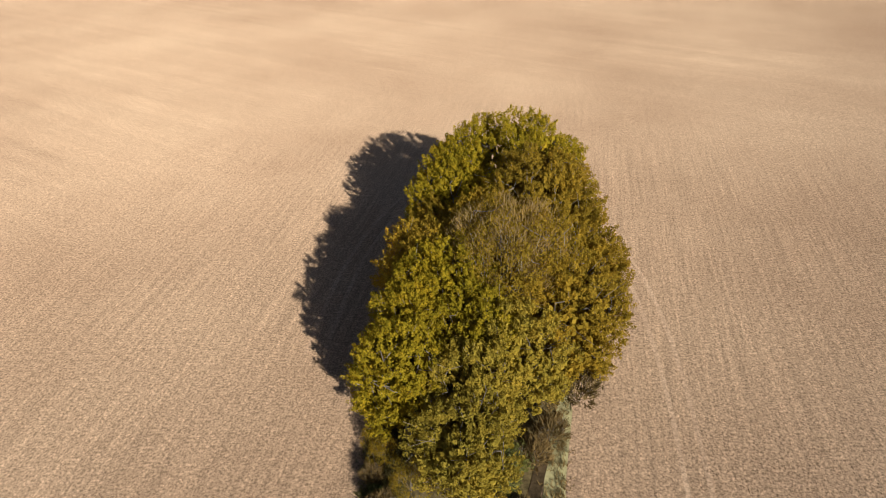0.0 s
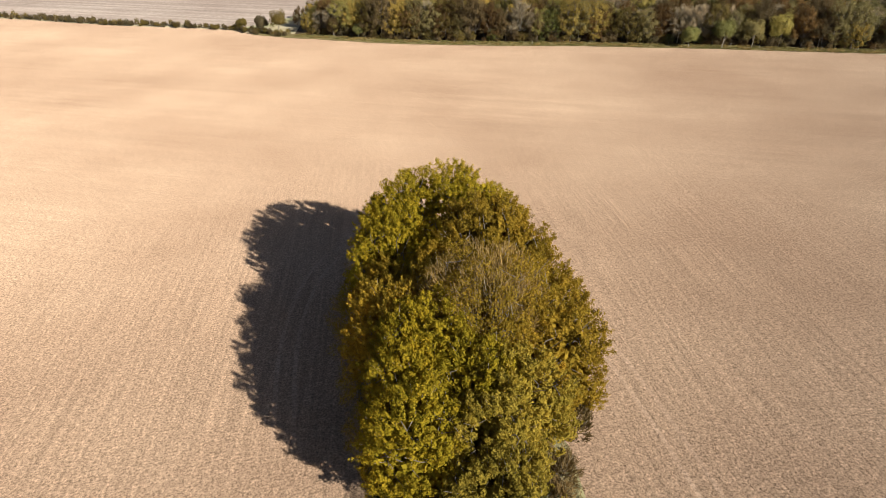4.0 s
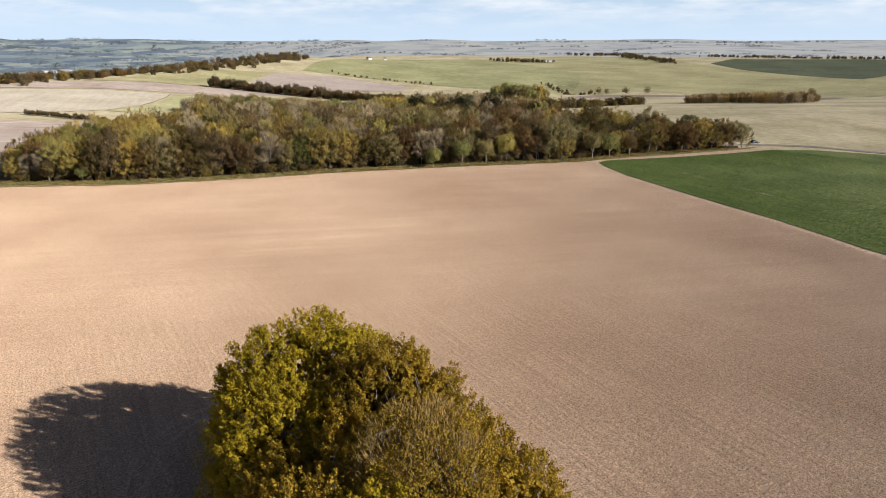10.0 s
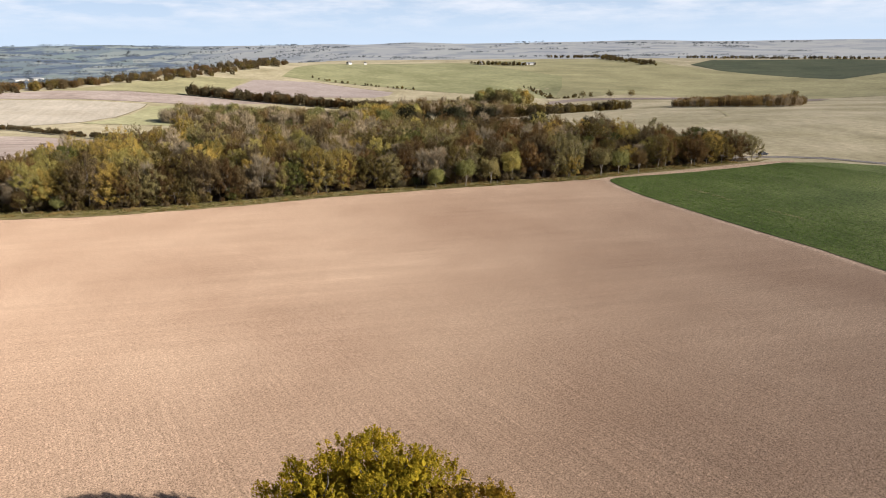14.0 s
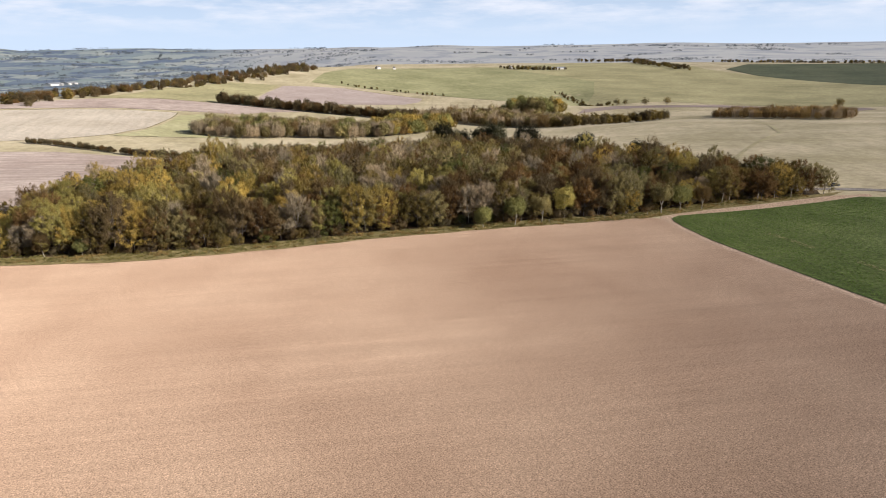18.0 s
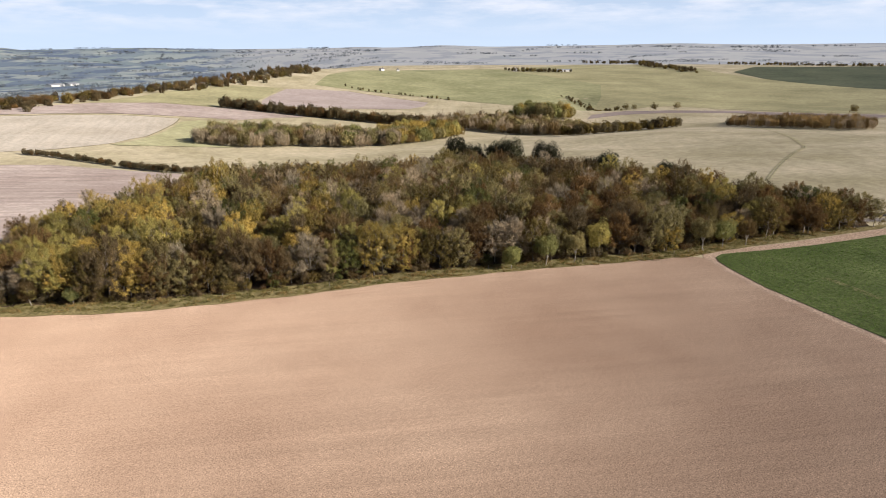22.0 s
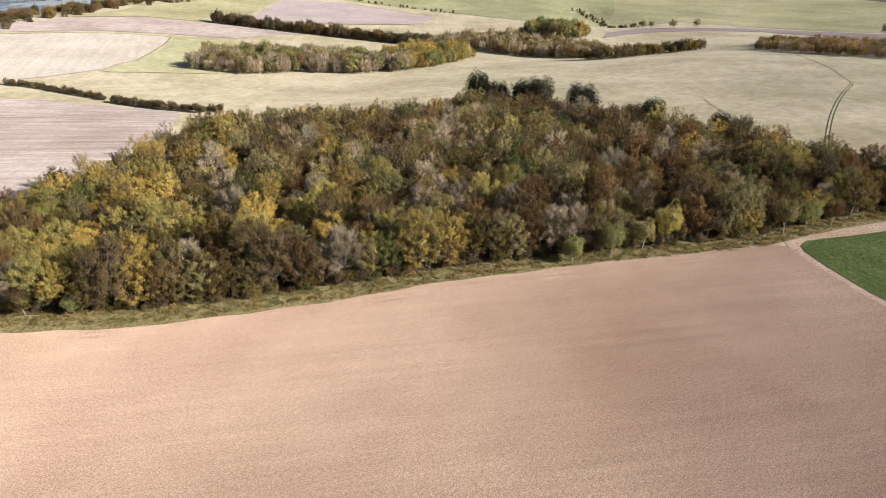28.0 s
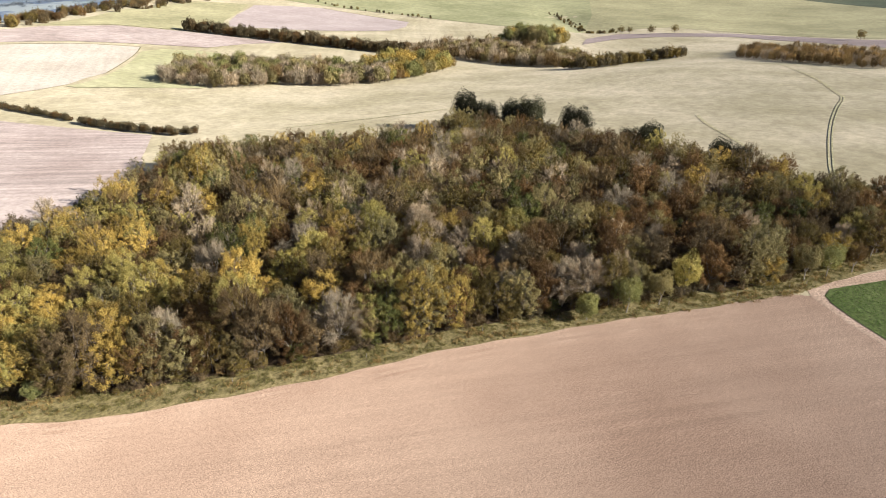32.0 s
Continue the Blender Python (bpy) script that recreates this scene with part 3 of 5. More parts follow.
for k, off in enumerate((-0.9, 0.9)):
    ribbon("wheel_track", [(x + off * 0.4, y + off) for x, y in rounded([(669, 360), (562, 291), (496, 258), (478, 248), (439, 240), (372, 222), (305, 200), (285, 192)], 2, False)],
           0.55, 0.10, WORN_GRASS, "worn green wheel track across pale grass")
    ribbon("wheel_track", [(x + off * 0.4, y + off) for x, y in rounded([(372, 290), (350, 274), (328, 252), (306, 232)], 2, False)], 0.5, 0.10, WORN_GRASS, "short worn wheel track across pale grass")
for line, w in (([(205, 744), (240, 800), (270, 850), (290, 892)], 1.4), ([(290, 894), (238, 926), (166, 934), (60, 946)], 2.4),
                ([(480, 1060), (530, 1030), (585, 996), (640, 975), (693, 957)], 3.0), ([(757, 1235), (790, 1110), (800, 1035)], 3.0)):
    ribbon("field_margin", rounded(line, 2, False), w, 0.28, MARGIN, "dark unploughed margin of rough grass between fields", "verge")
ribbon("grass_margin", rounded([(-10, 286), (3, 292), (12, 305), (24, 324), (40, 342), (62, 355), (92, 372), (108, 396)], 2, False), 6.0, 0.16, STRIP_GRASS, "strip of pale green grass between the wood and the bare field", "verge")
ribbon("field_path", [(204, 453), (254, 445), (311, 435), (380, 420)], 1.2, 0.12, WORN_GRASS, "thin dark path across the pale grass")
# haze over vale and far country is in this material's colour and glow
DISTANT = hazed_distance_material()
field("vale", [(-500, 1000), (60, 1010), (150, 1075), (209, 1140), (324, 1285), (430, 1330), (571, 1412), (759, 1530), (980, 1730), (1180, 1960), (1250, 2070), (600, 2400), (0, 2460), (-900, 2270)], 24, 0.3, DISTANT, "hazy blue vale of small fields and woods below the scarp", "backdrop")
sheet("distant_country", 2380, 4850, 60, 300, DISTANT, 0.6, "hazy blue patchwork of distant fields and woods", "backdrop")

# ---- trees ----
rng = np.random.default_rng(7)


def tubes(segments, sides=6):
    """Tapered limbs: (start, end, start radius, end radius)."""
    vs, fs, n = [], [], 0
    a = np.linspace(0, 2 * math.pi, sides, endpoint=False)
    for p0, p1, r0, r1 in segments:
        p0, p1 = np.asarray(p0, float), np.asarray(p1, float)
        d = (p1 - p0) / max(1e-6, np.linalg.norm(p1 - p0))
        s = np.cross(d, (1, 0, 0) if abs(d[0]) < 0.8 else (0, 1, 0))
        s /= np.linalg.norm(s)
        t = np.cross(d, s)
        ring = np.outer(np.cos(a), s) + np.outer(np.sin(a), t)
        vs += [p0 + ring * r0, p1 + ring * r1]
        i = np.arange(sides)
        j = (i + 1) % sides
        fs.append(np.stack([n + i, n + j, n + sides + j, n + sides + i], 1))
        n += 2 * sides
    return np.concatenate(vs), np.concatenate(fs)


def limbs(r, h, spread, trunk_r, forks=6, sub=3):
    """Trunk with forking limbs; returns segments and the tips."""
    segs, tips = [], []
    lean = r.normal(0, 0.03, 2)
    fork = np.array([lean[0] * h, lean[1] * h, h * r.uniform(0.22, 0.32)])
    segs.append(((0, 0, -0.3), fork * (0.5, 0.5, 0.5), trunk_r * 1.25, trunk_r))
    segs.append((fork * (0.5, 0.5, 0.5), fork, trunk_r, trunk_r * 0.85))
    for k in range(forks):
        a = 2 * math.pi * (k + r.uniform(-0.3, 0.3)) / forks
        out = spread * r.uniform(0.35, 0.62) if k else spread * 0.1
        mid = fork + np.array([math.cos(a) * out * 0.55, math.sin(a) * out * 0.55, h * r.uniform(0.2, 0.3)])
        top = fork + np.array([math.cos(a) * out, math.sin(a) * out, h * r.uniform(0.42, 0.58)])
        segs += [(fork, mid, trunk_r * 0.55, trunk_r * 0.36), (mid, top, trunk_r * 0.36, trunk_r * 0.12)]
        tips.append(top)
        for _ in range(sub):
            b = a + r.uniform(-1.1, 1.1)
            o = spread * r.uniform(0.3, 0.55)
            base = mid + (top - mid) * r.uniform(0, 0.7)
            tip = base + np.array([math.cos(b) * o, math.sin(b) * o, h * r.uniform(0.08, 0.24)])
            segs.append((base, tip, trunk_r * 0.2, trunk_r * 0.05))
            tips.append(tip)
    return segs, tips


def unit(v):
    return v / np.maximum(np.linalg.norm(v, axis=-1, keepdims=True), 1e-9)


def leaf_quads(r, pos, nrm, size, slim=0.62, rise=0.0):
    """A pointed four-sided leaf spray at each place, turned by its normal; rise: how far sprays point upwards."""
    n = len(pos)
    t = unit(np.cross(nrm, unit(r.normal(size=(n, 3)))))
    if rise:
        t = unit(t * (1 - rise) + (np.array([0, 0, 1.0]) + nrm * 0.5) * rise)
        nrm = unit(np.cross(t, unit(np.cross(nrm, t))))
    b = np.cross(nrm, t)
    s = (size * r.uniform(0.6, 1.35, n))[:, None]
    fold = nrm * s * 0.18
    v = np.stack([pos - t * s, pos - b * s * slim + fold, pos + t * s, pos + b * s * slim + fold], 1).reshape(-1, 3)
    return v, np.arange(4 * n).reshape(-1, 4)


def leaf_tris(r, pos, nrm, size, slim=0.5, rise=0.0):
    """A three-cornered leaf spray at each place, for crowns seen from far."""
    v, f = leaf_quads(r, pos, nrm, size, slim, rise)
    return v.reshape(-1, 4, 3)[:, :3].reshape(-1, 3), np.arange(3 * len(pos)).reshape(-1, 3)


def crown_points(r, h, low, rx, puffs, per, puff_r, lumpy=0.18, inner=0.15):
    """Places and outward ways of leaf sprays, gathered in puffs over a lumpy dome."""
    k = np.arange(puffs) + r.uniform(0, 1)
    zz = 1 - 1.72 * k / puffs
    a = k * 2.39996 + r.uniform(-0.35, 0.35, puffs)
    w = np.sqrt(np.maximum(0, 1 - zz * zz))
    d = unit(np.stack([w * np.cos(a), w * np.sin(a), zz], 1) + r.normal(0, min(0.1, 1.6 / math.sqrt(puffs)), (puffs, 3)))
    ph = r.uniform(0, 6.28, 4)
    bulge = 1 + lumpy * (np.sin(3 * np.arctan2(d[:, 1], d[:, 0]) + ph[0]) * 0.5 + np.sin(4.3 * d[:, 2] + ph[1]) * 0.4 + np.clip(r.normal(0, 0.3, puffs), -0.6, 0.6))
    deep = r.uniform(0, 1, puffs) < inner
    bulge[deep] *= r.uniform(0.45, 0.8, deep.sum())
    rz = (h - low) / 2
    c = d * bulge[:, None] * (rx - puff_r * 0.9, rx - puff_r * 0.9, rz - puff_r * 0.75) + (0, 0, low + rz)
    pr = puff_r * r.uniform(0.65, 1.3, puffs)
    q = unit(r.normal(size=(puffs, per, 3)) + d[:, None, :] * 0.55)
    pos = c[:, None, :] + q * pr[:, None, None] * r.uniform(0.55, 1.05, (puffs, per, 1)) * (1, 1, 0.8)
    nrm = unit(q * 0.6 + d[:, None, :] * 0.8 + r.normal(0, 0.42, (puffs, per, 3)) + (0, 0, 0.15))
    return pos.reshape(-1, 3), nrm.reshape(-1, 3), c, d


def bough_points(r, h, low, rx, boughs, tufts, per, tip=0.75):
    """Places and ways of leaves in upswept tufts on boughs that stand out of a domed crown, with gaps between them."""
    k = np.arange(boughs) + r.uniform(0, 1)
    zz = 1 - 1.66 * k / boughs
    a = k * 2.39996 + r.uniform(-0.4, 0.4, boughs)
    w = np.sqrt(np.maximum(0, 1 - zz * zz)) ** np.where(zz > 0, 1 / tip, 1.0)
    d = np.stack([w * np.cos(a), w * np.sin(a), zz], 1)
    rz, br = (h - low) / 2, 1.45 * r.uniform(0.75, 1.3, boughs)
    c = d * r.uniform(0.90, 1.04, boughs)[:, None] * (rx - 1.2, rx - 1.2, rz - 1.1) + (0, 0, low + rz)
    out = unit(d + (0, 0, 0.35))
    q = unit(r.normal(size=(boughs, tufts, 3)) + out[:, None, :] * 0.9)
    tc = c[:, None, :] + q * (br[:, None] * r.uniform(0.55, 1.05, (boughs, tufts)))[:, :, None]
    up = unit(q * 0.6 + out[:, None, :] * 0.5 + (0, 0, 0.55) + r.normal(0, 0.25, q.shape))
    # each tuft is a small spindle along its shoot
    along = r.uniform(-0.38, 0.42, (boughs, tufts, per, 1)) * r.uniform(0.7, 1.3, (boughs, tufts, 1, 1))
    round_ = unit(r.normal(size=(boughs, tufts, per, 3))) * (0.20 - 0.18 * along)
    pos = tc[:, :, None, :] + up[:, :, None, :] * along + round_
    nrm = unit(unit(round_) * 0.9 + up[:, :, None, :] * 0.45 + q[:, :, None, :] * 0.5 + r.normal(0, 0.18, pos.shape))
    return pos.reshape(-1, 3), nrm.reshape(-1, 3), c, tc.reshape(-1, 3), up.reshape(-1, 3)


def clump_tree_shape(seed, h, rx, low, leaf, trunk_r, tip=0.75):
    """Arrays of a leafy tree with tufted boughs: limbs, crown, and the pale shoots that show between the tufts."""
    r = np.random.default_rng(seed)
    segs, tips = limbs(r, h, rx, trunk_r, 7, 3)
    boughs = int(0.95 * rx * (h - low) ** 0.9)
    pos, nrm, c, tc, up = bough_points(r, h, low, rx, boughs, 18, 30, tip)
    cv, cf = leaf_quads(r, pos, nrm, leaf, 0.55, 0.35)
    p2, n2, _, _, _ = bough_points(r, h - 1.7, low + 0.6, rx - 1.3, int(boughs * 1.1), 8, 12, tip)
    v2, f2 = leaf_quads(r, p2, n2, leaf * 2.2, 0.75, 0.1)
    cv, cf = np.concatenate([cv, v2]), np.concatenate([cf, f2 + len(cv)])
    p2, n2, _, _, _ = bough_points(r, h - 3.2, low + 0.8, rx - 2.4, boughs // 2, 6, 8, tip)   # inner leaves that hide the limbs
    v2, f2 = leaf_quads(r, p2, n2, leaf * 3.0, 0.75, 0.1)
    cv, cf = np.concatenate([cv, v2]), np.concatenate([cf, f2 + len(cv)])
    for p in c:
        t = min(tips, key=lambda q: np.sum((q - p) ** 2) + 4 * max(0, q[2] - p[2]) ** 2)
        mid = (t + p) / 2 + r.normal(0, 0.25, 3)
        segs += [(t, mid, h * 0.004, h * 0.0028), (mid, p, h * 0.0028, h * 0.0012)]
    bv, bf = tubes(segs, 6)
    k = r.uniform(0, 1, len(tc)) < 0.16
    sv, sf = twig_quads(r, tc[k] - up[k] * 0.5, up[k] + r.normal(0, 0.2, up[k].shape), 1.0, 0.016)
    return bv, bf, cv, cf, sv, sf


def twig_quads(r, start, way, length, width):
    n = len(start)
    way = unit(way)
    side = unit(np.cross(way, r.normal(size=(n, 3)))) * (width * r.uniform(0.7, 1.3, n))[:, None]
    end = start + way * (length * r.uniform(0.6, 1.3, n))[:, None]
    v = np.stack([start - side, start + side, end + side * 0.3, end - side * 0.3], 1).reshape(-1, 3)
    return v, np.arange(4 * n).reshape(-1, 4)


def tree_shape(seed, h, rx, low, puffs, per, puff_r, leaf, family, trunk_r=None, sides=6, lumpy=0.18, rise=0.35, slim=0.5, tri=False, simple=False, core=0):
    """Arrays of a tree: limbs and crown."""
    r = np.random.default_rng(seed)
    segs, tips = limbs(r, h, rx, trunk_r or h * 0.017)
    if family in ("twig", "tan", "straw"):
        pos, nrm, c, d = crown_points(r, h, low, rx, puffs, per, puff_r, lumpy, 0.35)
        way = unit(pos - np.array([0, 0, low + (h - low) * 0.15])) + (0, 0, 0.15) + r.normal(0, 0.32, pos.shape)
        cv, cf = twig_quads(r, pos - unit(way) * leaf * 1.2, way, leaf * 2.4, leaf * (0.16 if tri else 0.10))
        if tri:
            cv, cf = cv.reshape(-1, 4, 3)[:, :3].reshape(-1, 3), np.arange(3 * len(pos)).reshape(-1, 3)
        step = max(1, len(c) // (60 if sides > 3 else 16))
    else:
        pos, nrm, c, d = crown_points(r, h, low, rx, puffs, per, puff_r, lumpy)
        cv, cf = (leaf_tris if tri else leaf_quads)(r, pos, nrm, leaf, slim, rise)
        if core:
            # denser growth behind the outer leaves
            p2, n2, _, _ = crown_points(r, h - 0.9, low + 0.5, rx - 0.9, puffs // 2, core, puff_r * 1.5, 0.1)
            v2, f2 = leaf_quads(r, p2, n2, leaf * 1.5, 0.75, 0.1)
            cv, cf = np.concatenate([cv, v2]), np.concatenate([cf, f2 + len(cv)])
        step = max(1, len(c) // 14)
    for p in c[::step]:
        t = min(tips, key=lambda q: np.sum((q - p) ** 2) + 4 * max(0, q[2] - p[2]) ** 2)
        mid = (t + p) / 2 + r.normal(0, 0.25, 3)
        k = h * (0.0050 if family in ("twig", "tan") else 0.0040)
        segs += [(t, mid, k, k * 0.7), (mid, p, k * 0.7, k * 0.3)]
    bv, bf = tubes(segs[:4] if simple else segs, sides)
    return bv, bf, cv, cf


def dome_points(r, n, h, low, rx, lobes, depth, shell, build):
    """Places and outward ways over a full-sided dome of uneven lobes with creases between them."""
    zc = low + (h - low) * 0.52
    q = np.random.default_rng(build)
    layers = []
    for count, deep in ((lobes, depth), (lobes * 5, depth * 0.35)):
        k = np.arange(count) + q.uniform(0, 1)
        z = 1 - 1.6 * k / count
        a = k * 2.39996 + q.uniform(-0.5, 0.5, count)
        w = np.sqrt(np.maximum(0, 1 - z * z))
        layers.append((unit(np.stack([w * np.cos(a), w * np.sin(a), z], 1) + q.normal(0, 0.9 / math.sqrt(count), (count, 3))), count, deep))
    reach = q.uniform(0.74, 1.12, lobes)
    wave = q.uniform(0, 6.28, 3)
    z = r.uniform(-0.8, 1, n)
    a = r.uniform(0, 6.2832, n)
    w = np.sqrt(1 - z * z)
    d = np.stack([w * np.cos(a), w * np.sin(a), z], 1)
    rr = 1 + 0.13 * np.sin(a * 2 + wave[0]) + 0.09 * np.sin(a * 3 + wave[1] + z * 2)
    tilt = np.zeros((n, 3))
    for lobe, count, deep in layers:
        dot = d @ lobe.T
        best = np.argmax(dot, 1)
        away = np.arccos(np.clip(dot[np.arange(n), best], -1, 1)) / math.sqrt(8.0 / count)
        rr = rr * (1 - deep * np.minimum(away, 1.6) ** 2)
        if count == lobes:
            rr = rr * reach[best]
        tilt += (d - lobe[best]) * (1.3 if count == lobes else 2.0)
    rr = rr * (r.uniform(*shell, n) + np.minimum(r.exponential(0.025, n), 0.14))
    full = np.maximum(w, 1e-3) ** -0.35
    span = np.stack([rx * full, rx * full, np.where(z > 0, h - zc, zc - low)], 1)
    pos = d * rr[:, None] * span + (0, 0, zc)
    nrm = unit(unit(d / np.array([rx, rx, (h - low) / 2])) + tilt)
    return pos, nrm, layers[0][0] * reach[:, None] * 0.75 * (rx, rx, h - zc) + (0, 0, zc)


def dome_tree(seed, h, rx, low, n, leaf, family, lobes=26, depth=0.20, sides=3, limbs_shown=True, trunk_r=None, fray=0.40, inner=0.3):
    """Arrays of a woodland tree: limbs, and a dense domed crown of upswept leaf sprays or of bare twigs."""
    r = np.random.default_rng(seed)
    segs, tips = limbs(r, h * 0.86, rx * 0.8, trunk_r or h * 0.014, 5, 2)
    bare = family in ("twig", "tan", "brown", "rust", "straw")
    if bare:
        thin = family in ("twig", "tan", "straw")
        n = n if thin else int(n * 1.25)
        pos, nrm, c = dome_points(r, n, h, low, rx, lobes, depth, (0.62, 1.0), seed)
        root = np.array([0, 0, low - (h - low) * 0.05])
        way = unit(unit(pos - root) + nrm * 0.16 + r.normal(0, 0.13, pos.shape))
        cv, cf = twig_quads(r, pos - way * leaf * 3.4, way, leaf * (4.6 if thin else 3.6), leaf * (0.17 if thin else 0.22))
        cv, cf = cv.reshape(-1, 4, 3)[:, :3].reshape(-1, 3), np.arange(3 * n).reshape(-1, 3)
        for p in c[::2]:
            t = min(tips, key=lambda q: np.sum((q - p) ** 2) + 4 * max(0, q[2] - p[2]) ** 2)
            segs.append((t, p, h * 0.003, h * 0.0012))
    else:
        pos, nrm, c = dome_points(r, n, h, low, rx, lobes, depth, (0.86, 1.02), seed)
        cv, cf = leaf_tris(r, pos, unit(nrm + r.normal(0, fray, pos.shape)), leaf * 1.12, 0.48, 0.42)
    k = int(n * inner)
    pos, nrm, _ = dome_points(r, k, h * 0.93, low + 0.3, rx * 0.88, lobes, depth, (0.55, 0.85) if bare else (0.76, 0.93), seed)
    v2, f2 = leaf_tris(r, pos, unit(nrm + r.normal(0, 0.3, pos.shape)), leaf * (1.2 if bare else 1.9), 0.5 if bare else 0.8, 0.5 if bare else 0.1)
    cv, cf = np.concatenate([cv, v2]), np.concatenate([cf, f2 + len(cv)])
    bv, bf = tubes(segs if limbs_shown else segs[:4], sides)
    return bv, bf, cv, cf


def fan_tree(seed, h, rx, low, mains=9, subs=5, tufts=9, sprays=9, twigs=90, leaf=0.2, family="olive", width=0.022):
    """Arrays of a woodland tree: limbs fan out of the trunk and fork into boughs; leaf tufts, or bare twigs, stand upswept on the boughs."""
    r = np.random.default_rng(seed)
    bare, thin = family in ("twig", "tan"), family in ("brown", "rust")
    zc = low + (h - low) * 0.45
    reach = np.array([rx, rx, h - zc])
    fork = np.array([*r.normal(0, 0.012 * h, 2), h * r.uniform(0.2, 0.3)])
    k = np.arange(mains) + 0.5
    z = 1 - 1.5 * k / mains
    a = k * 2.39996 + r.uniform(0, 6.28)
    w = np.sqrt(1 - z * z)
    ways = unit(np.stack([w * np.cos(a), w * np.sin(a), z], 1) + r.normal(0, 0.12, (mains, 3)))
    lump = r.uniform(0.90, 1.06, mains)
    base = h * 0.014
    segs = [((0, 0, -0.3), fork, base * 1.2, base * 0.9)]
    ends, outs, roots = [], [], []
    for d, g in zip(ways, lump):
        end = d * g * 0.6 * reach + (0, 0, zc)
        mid = fork + (end - fork) * 0.5 + (0, 0, -0.06 * h * (1 - abs(d[2]))) + r.normal(0, 0.2, 3)
        segs += [(fork, mid, base * 0.5, base * 0.36), (mid, end, base * 0.36, base * 0.24)]
        for _ in range(subs):
            o = unit(d + r.normal(0, 0.30, 3))
            tip = o * g * r.uniform(0.90, 1.02) * reach * (1, 1, 1 if o[2] > 0 else 0.95) + (0, 0, zc)
            tip[2] = max(tip[2], low + 0.5)
            start = mid + (end - mid) * r.uniform(0.3, 1)
            segs.append((start, start + (tip - start) * 0.93, base * 0.17, base * 0.06))
            ends.append(tip), outs.append(o), roots.append(start)
    ends, outs, roots = np.array(ends), unit(np.array(outs)), np.array(roots)
    n = len(ends)
    vs, fs = [], []
    if bare or thin:
        m = twigs if bare else twigs // 2
        u = r.uniform(0.3, 1.0, (n, m, 1))
        way = unit(unit(ends - roots)[:, None, :] * 0.7 + outs[:, None, :] * 0.5 + (0, 0, 0.12) + r.normal(0, 0.42, (n, m, 3)))
        p = roots[:, None, :] + (ends - roots)[:, None, :] * u + r.normal(0, 0.32, (n, m, 3)) - way * 0.4
        v, f = twig_quads(r, p.reshape(-1, 3), way.reshape(-1, 3), 0.95, width)
        vs.append(v.reshape(-1, 4, 3)[:, :3].reshape(-1, 3))
    if not bare:
        m = tufts if not thin else max(3, int(tufts * 0.7))
        q = unit(r.normal(size=(n, m, 3)) + outs[:, None, :] * 0.7 + (0, 0, 0.25))
        c = ends[:, None, :] + q * r.uniform(0.25, 1.0, (n, m, 1)) * 0.95 - outs[:, None, :] * 0.35
        up = unit(q * 0.5 + outs[:, None, :] * 0.55 + (0, 0, 0.6) + r.normal(0, 0.22, q.shape))
        along = r.uniform(-0.6, 0.5, (n, m, sprays, 1))
        ring = unit(r.normal(size=(n, m, sprays, 3))) * (0.30 - 0.28 * along) * 0.9
        p = c[:, :, None, :] + up[:, :, None, :] * along + ring
        nr = unit(unit(ring) * 0.9 + up[:, :, None, :] * 0.45 + q[:, :, None, :] * 0.5 + r.normal(0, 0.15, p.shape))
        vs.append(leaf_tris(r, p.reshape(-1, 3), nr.reshape(-1, 3), leaf, 0.5, 0.30)[0])
    # shaded growth inside the crown
    kk = int(n * (8 if bare else 14))
    pos, nrm, _ = dome_points(r, kk, h * 0.9, low + 0.3, rx * 0.82, 12, 0.2, (0.55, 0.85), seed)
    vs.append(leaf_tris(r, pos, unit(nrm + r.normal(0, 0.3, pos.shape)), leaf * (1.3 if bare else 1.9), 0.6, 0.3)[0])
    cv = np.concatenate(vs)
    bv, bf = tubes(segs, 3)
    return bv, bf, cv, np.arange(len(cv)).reshape(-1, 3)


def tree_thing(shape, family, label, bark=None, name="tree", group=""):
    bv, bf, cv, cf = shape
    ob = tagged(new(name), label, "tree", group)
    part("trunk", mesh_of("trunk", bv, bf, bark or BARK, smooth=True), ob)
    part("crown", mesh_of("crown", cv, cf, LEAF[family]), ob)
    return ob


def stand(x, y, turn=0.0, size=1.0, tall=1.0, sink=0.0):
    return pose(x, y, height(x, y) - sink, 0, 0, math.degrees(turn)) @ Matrix.Diagonal((size, size, size * tall, 1))


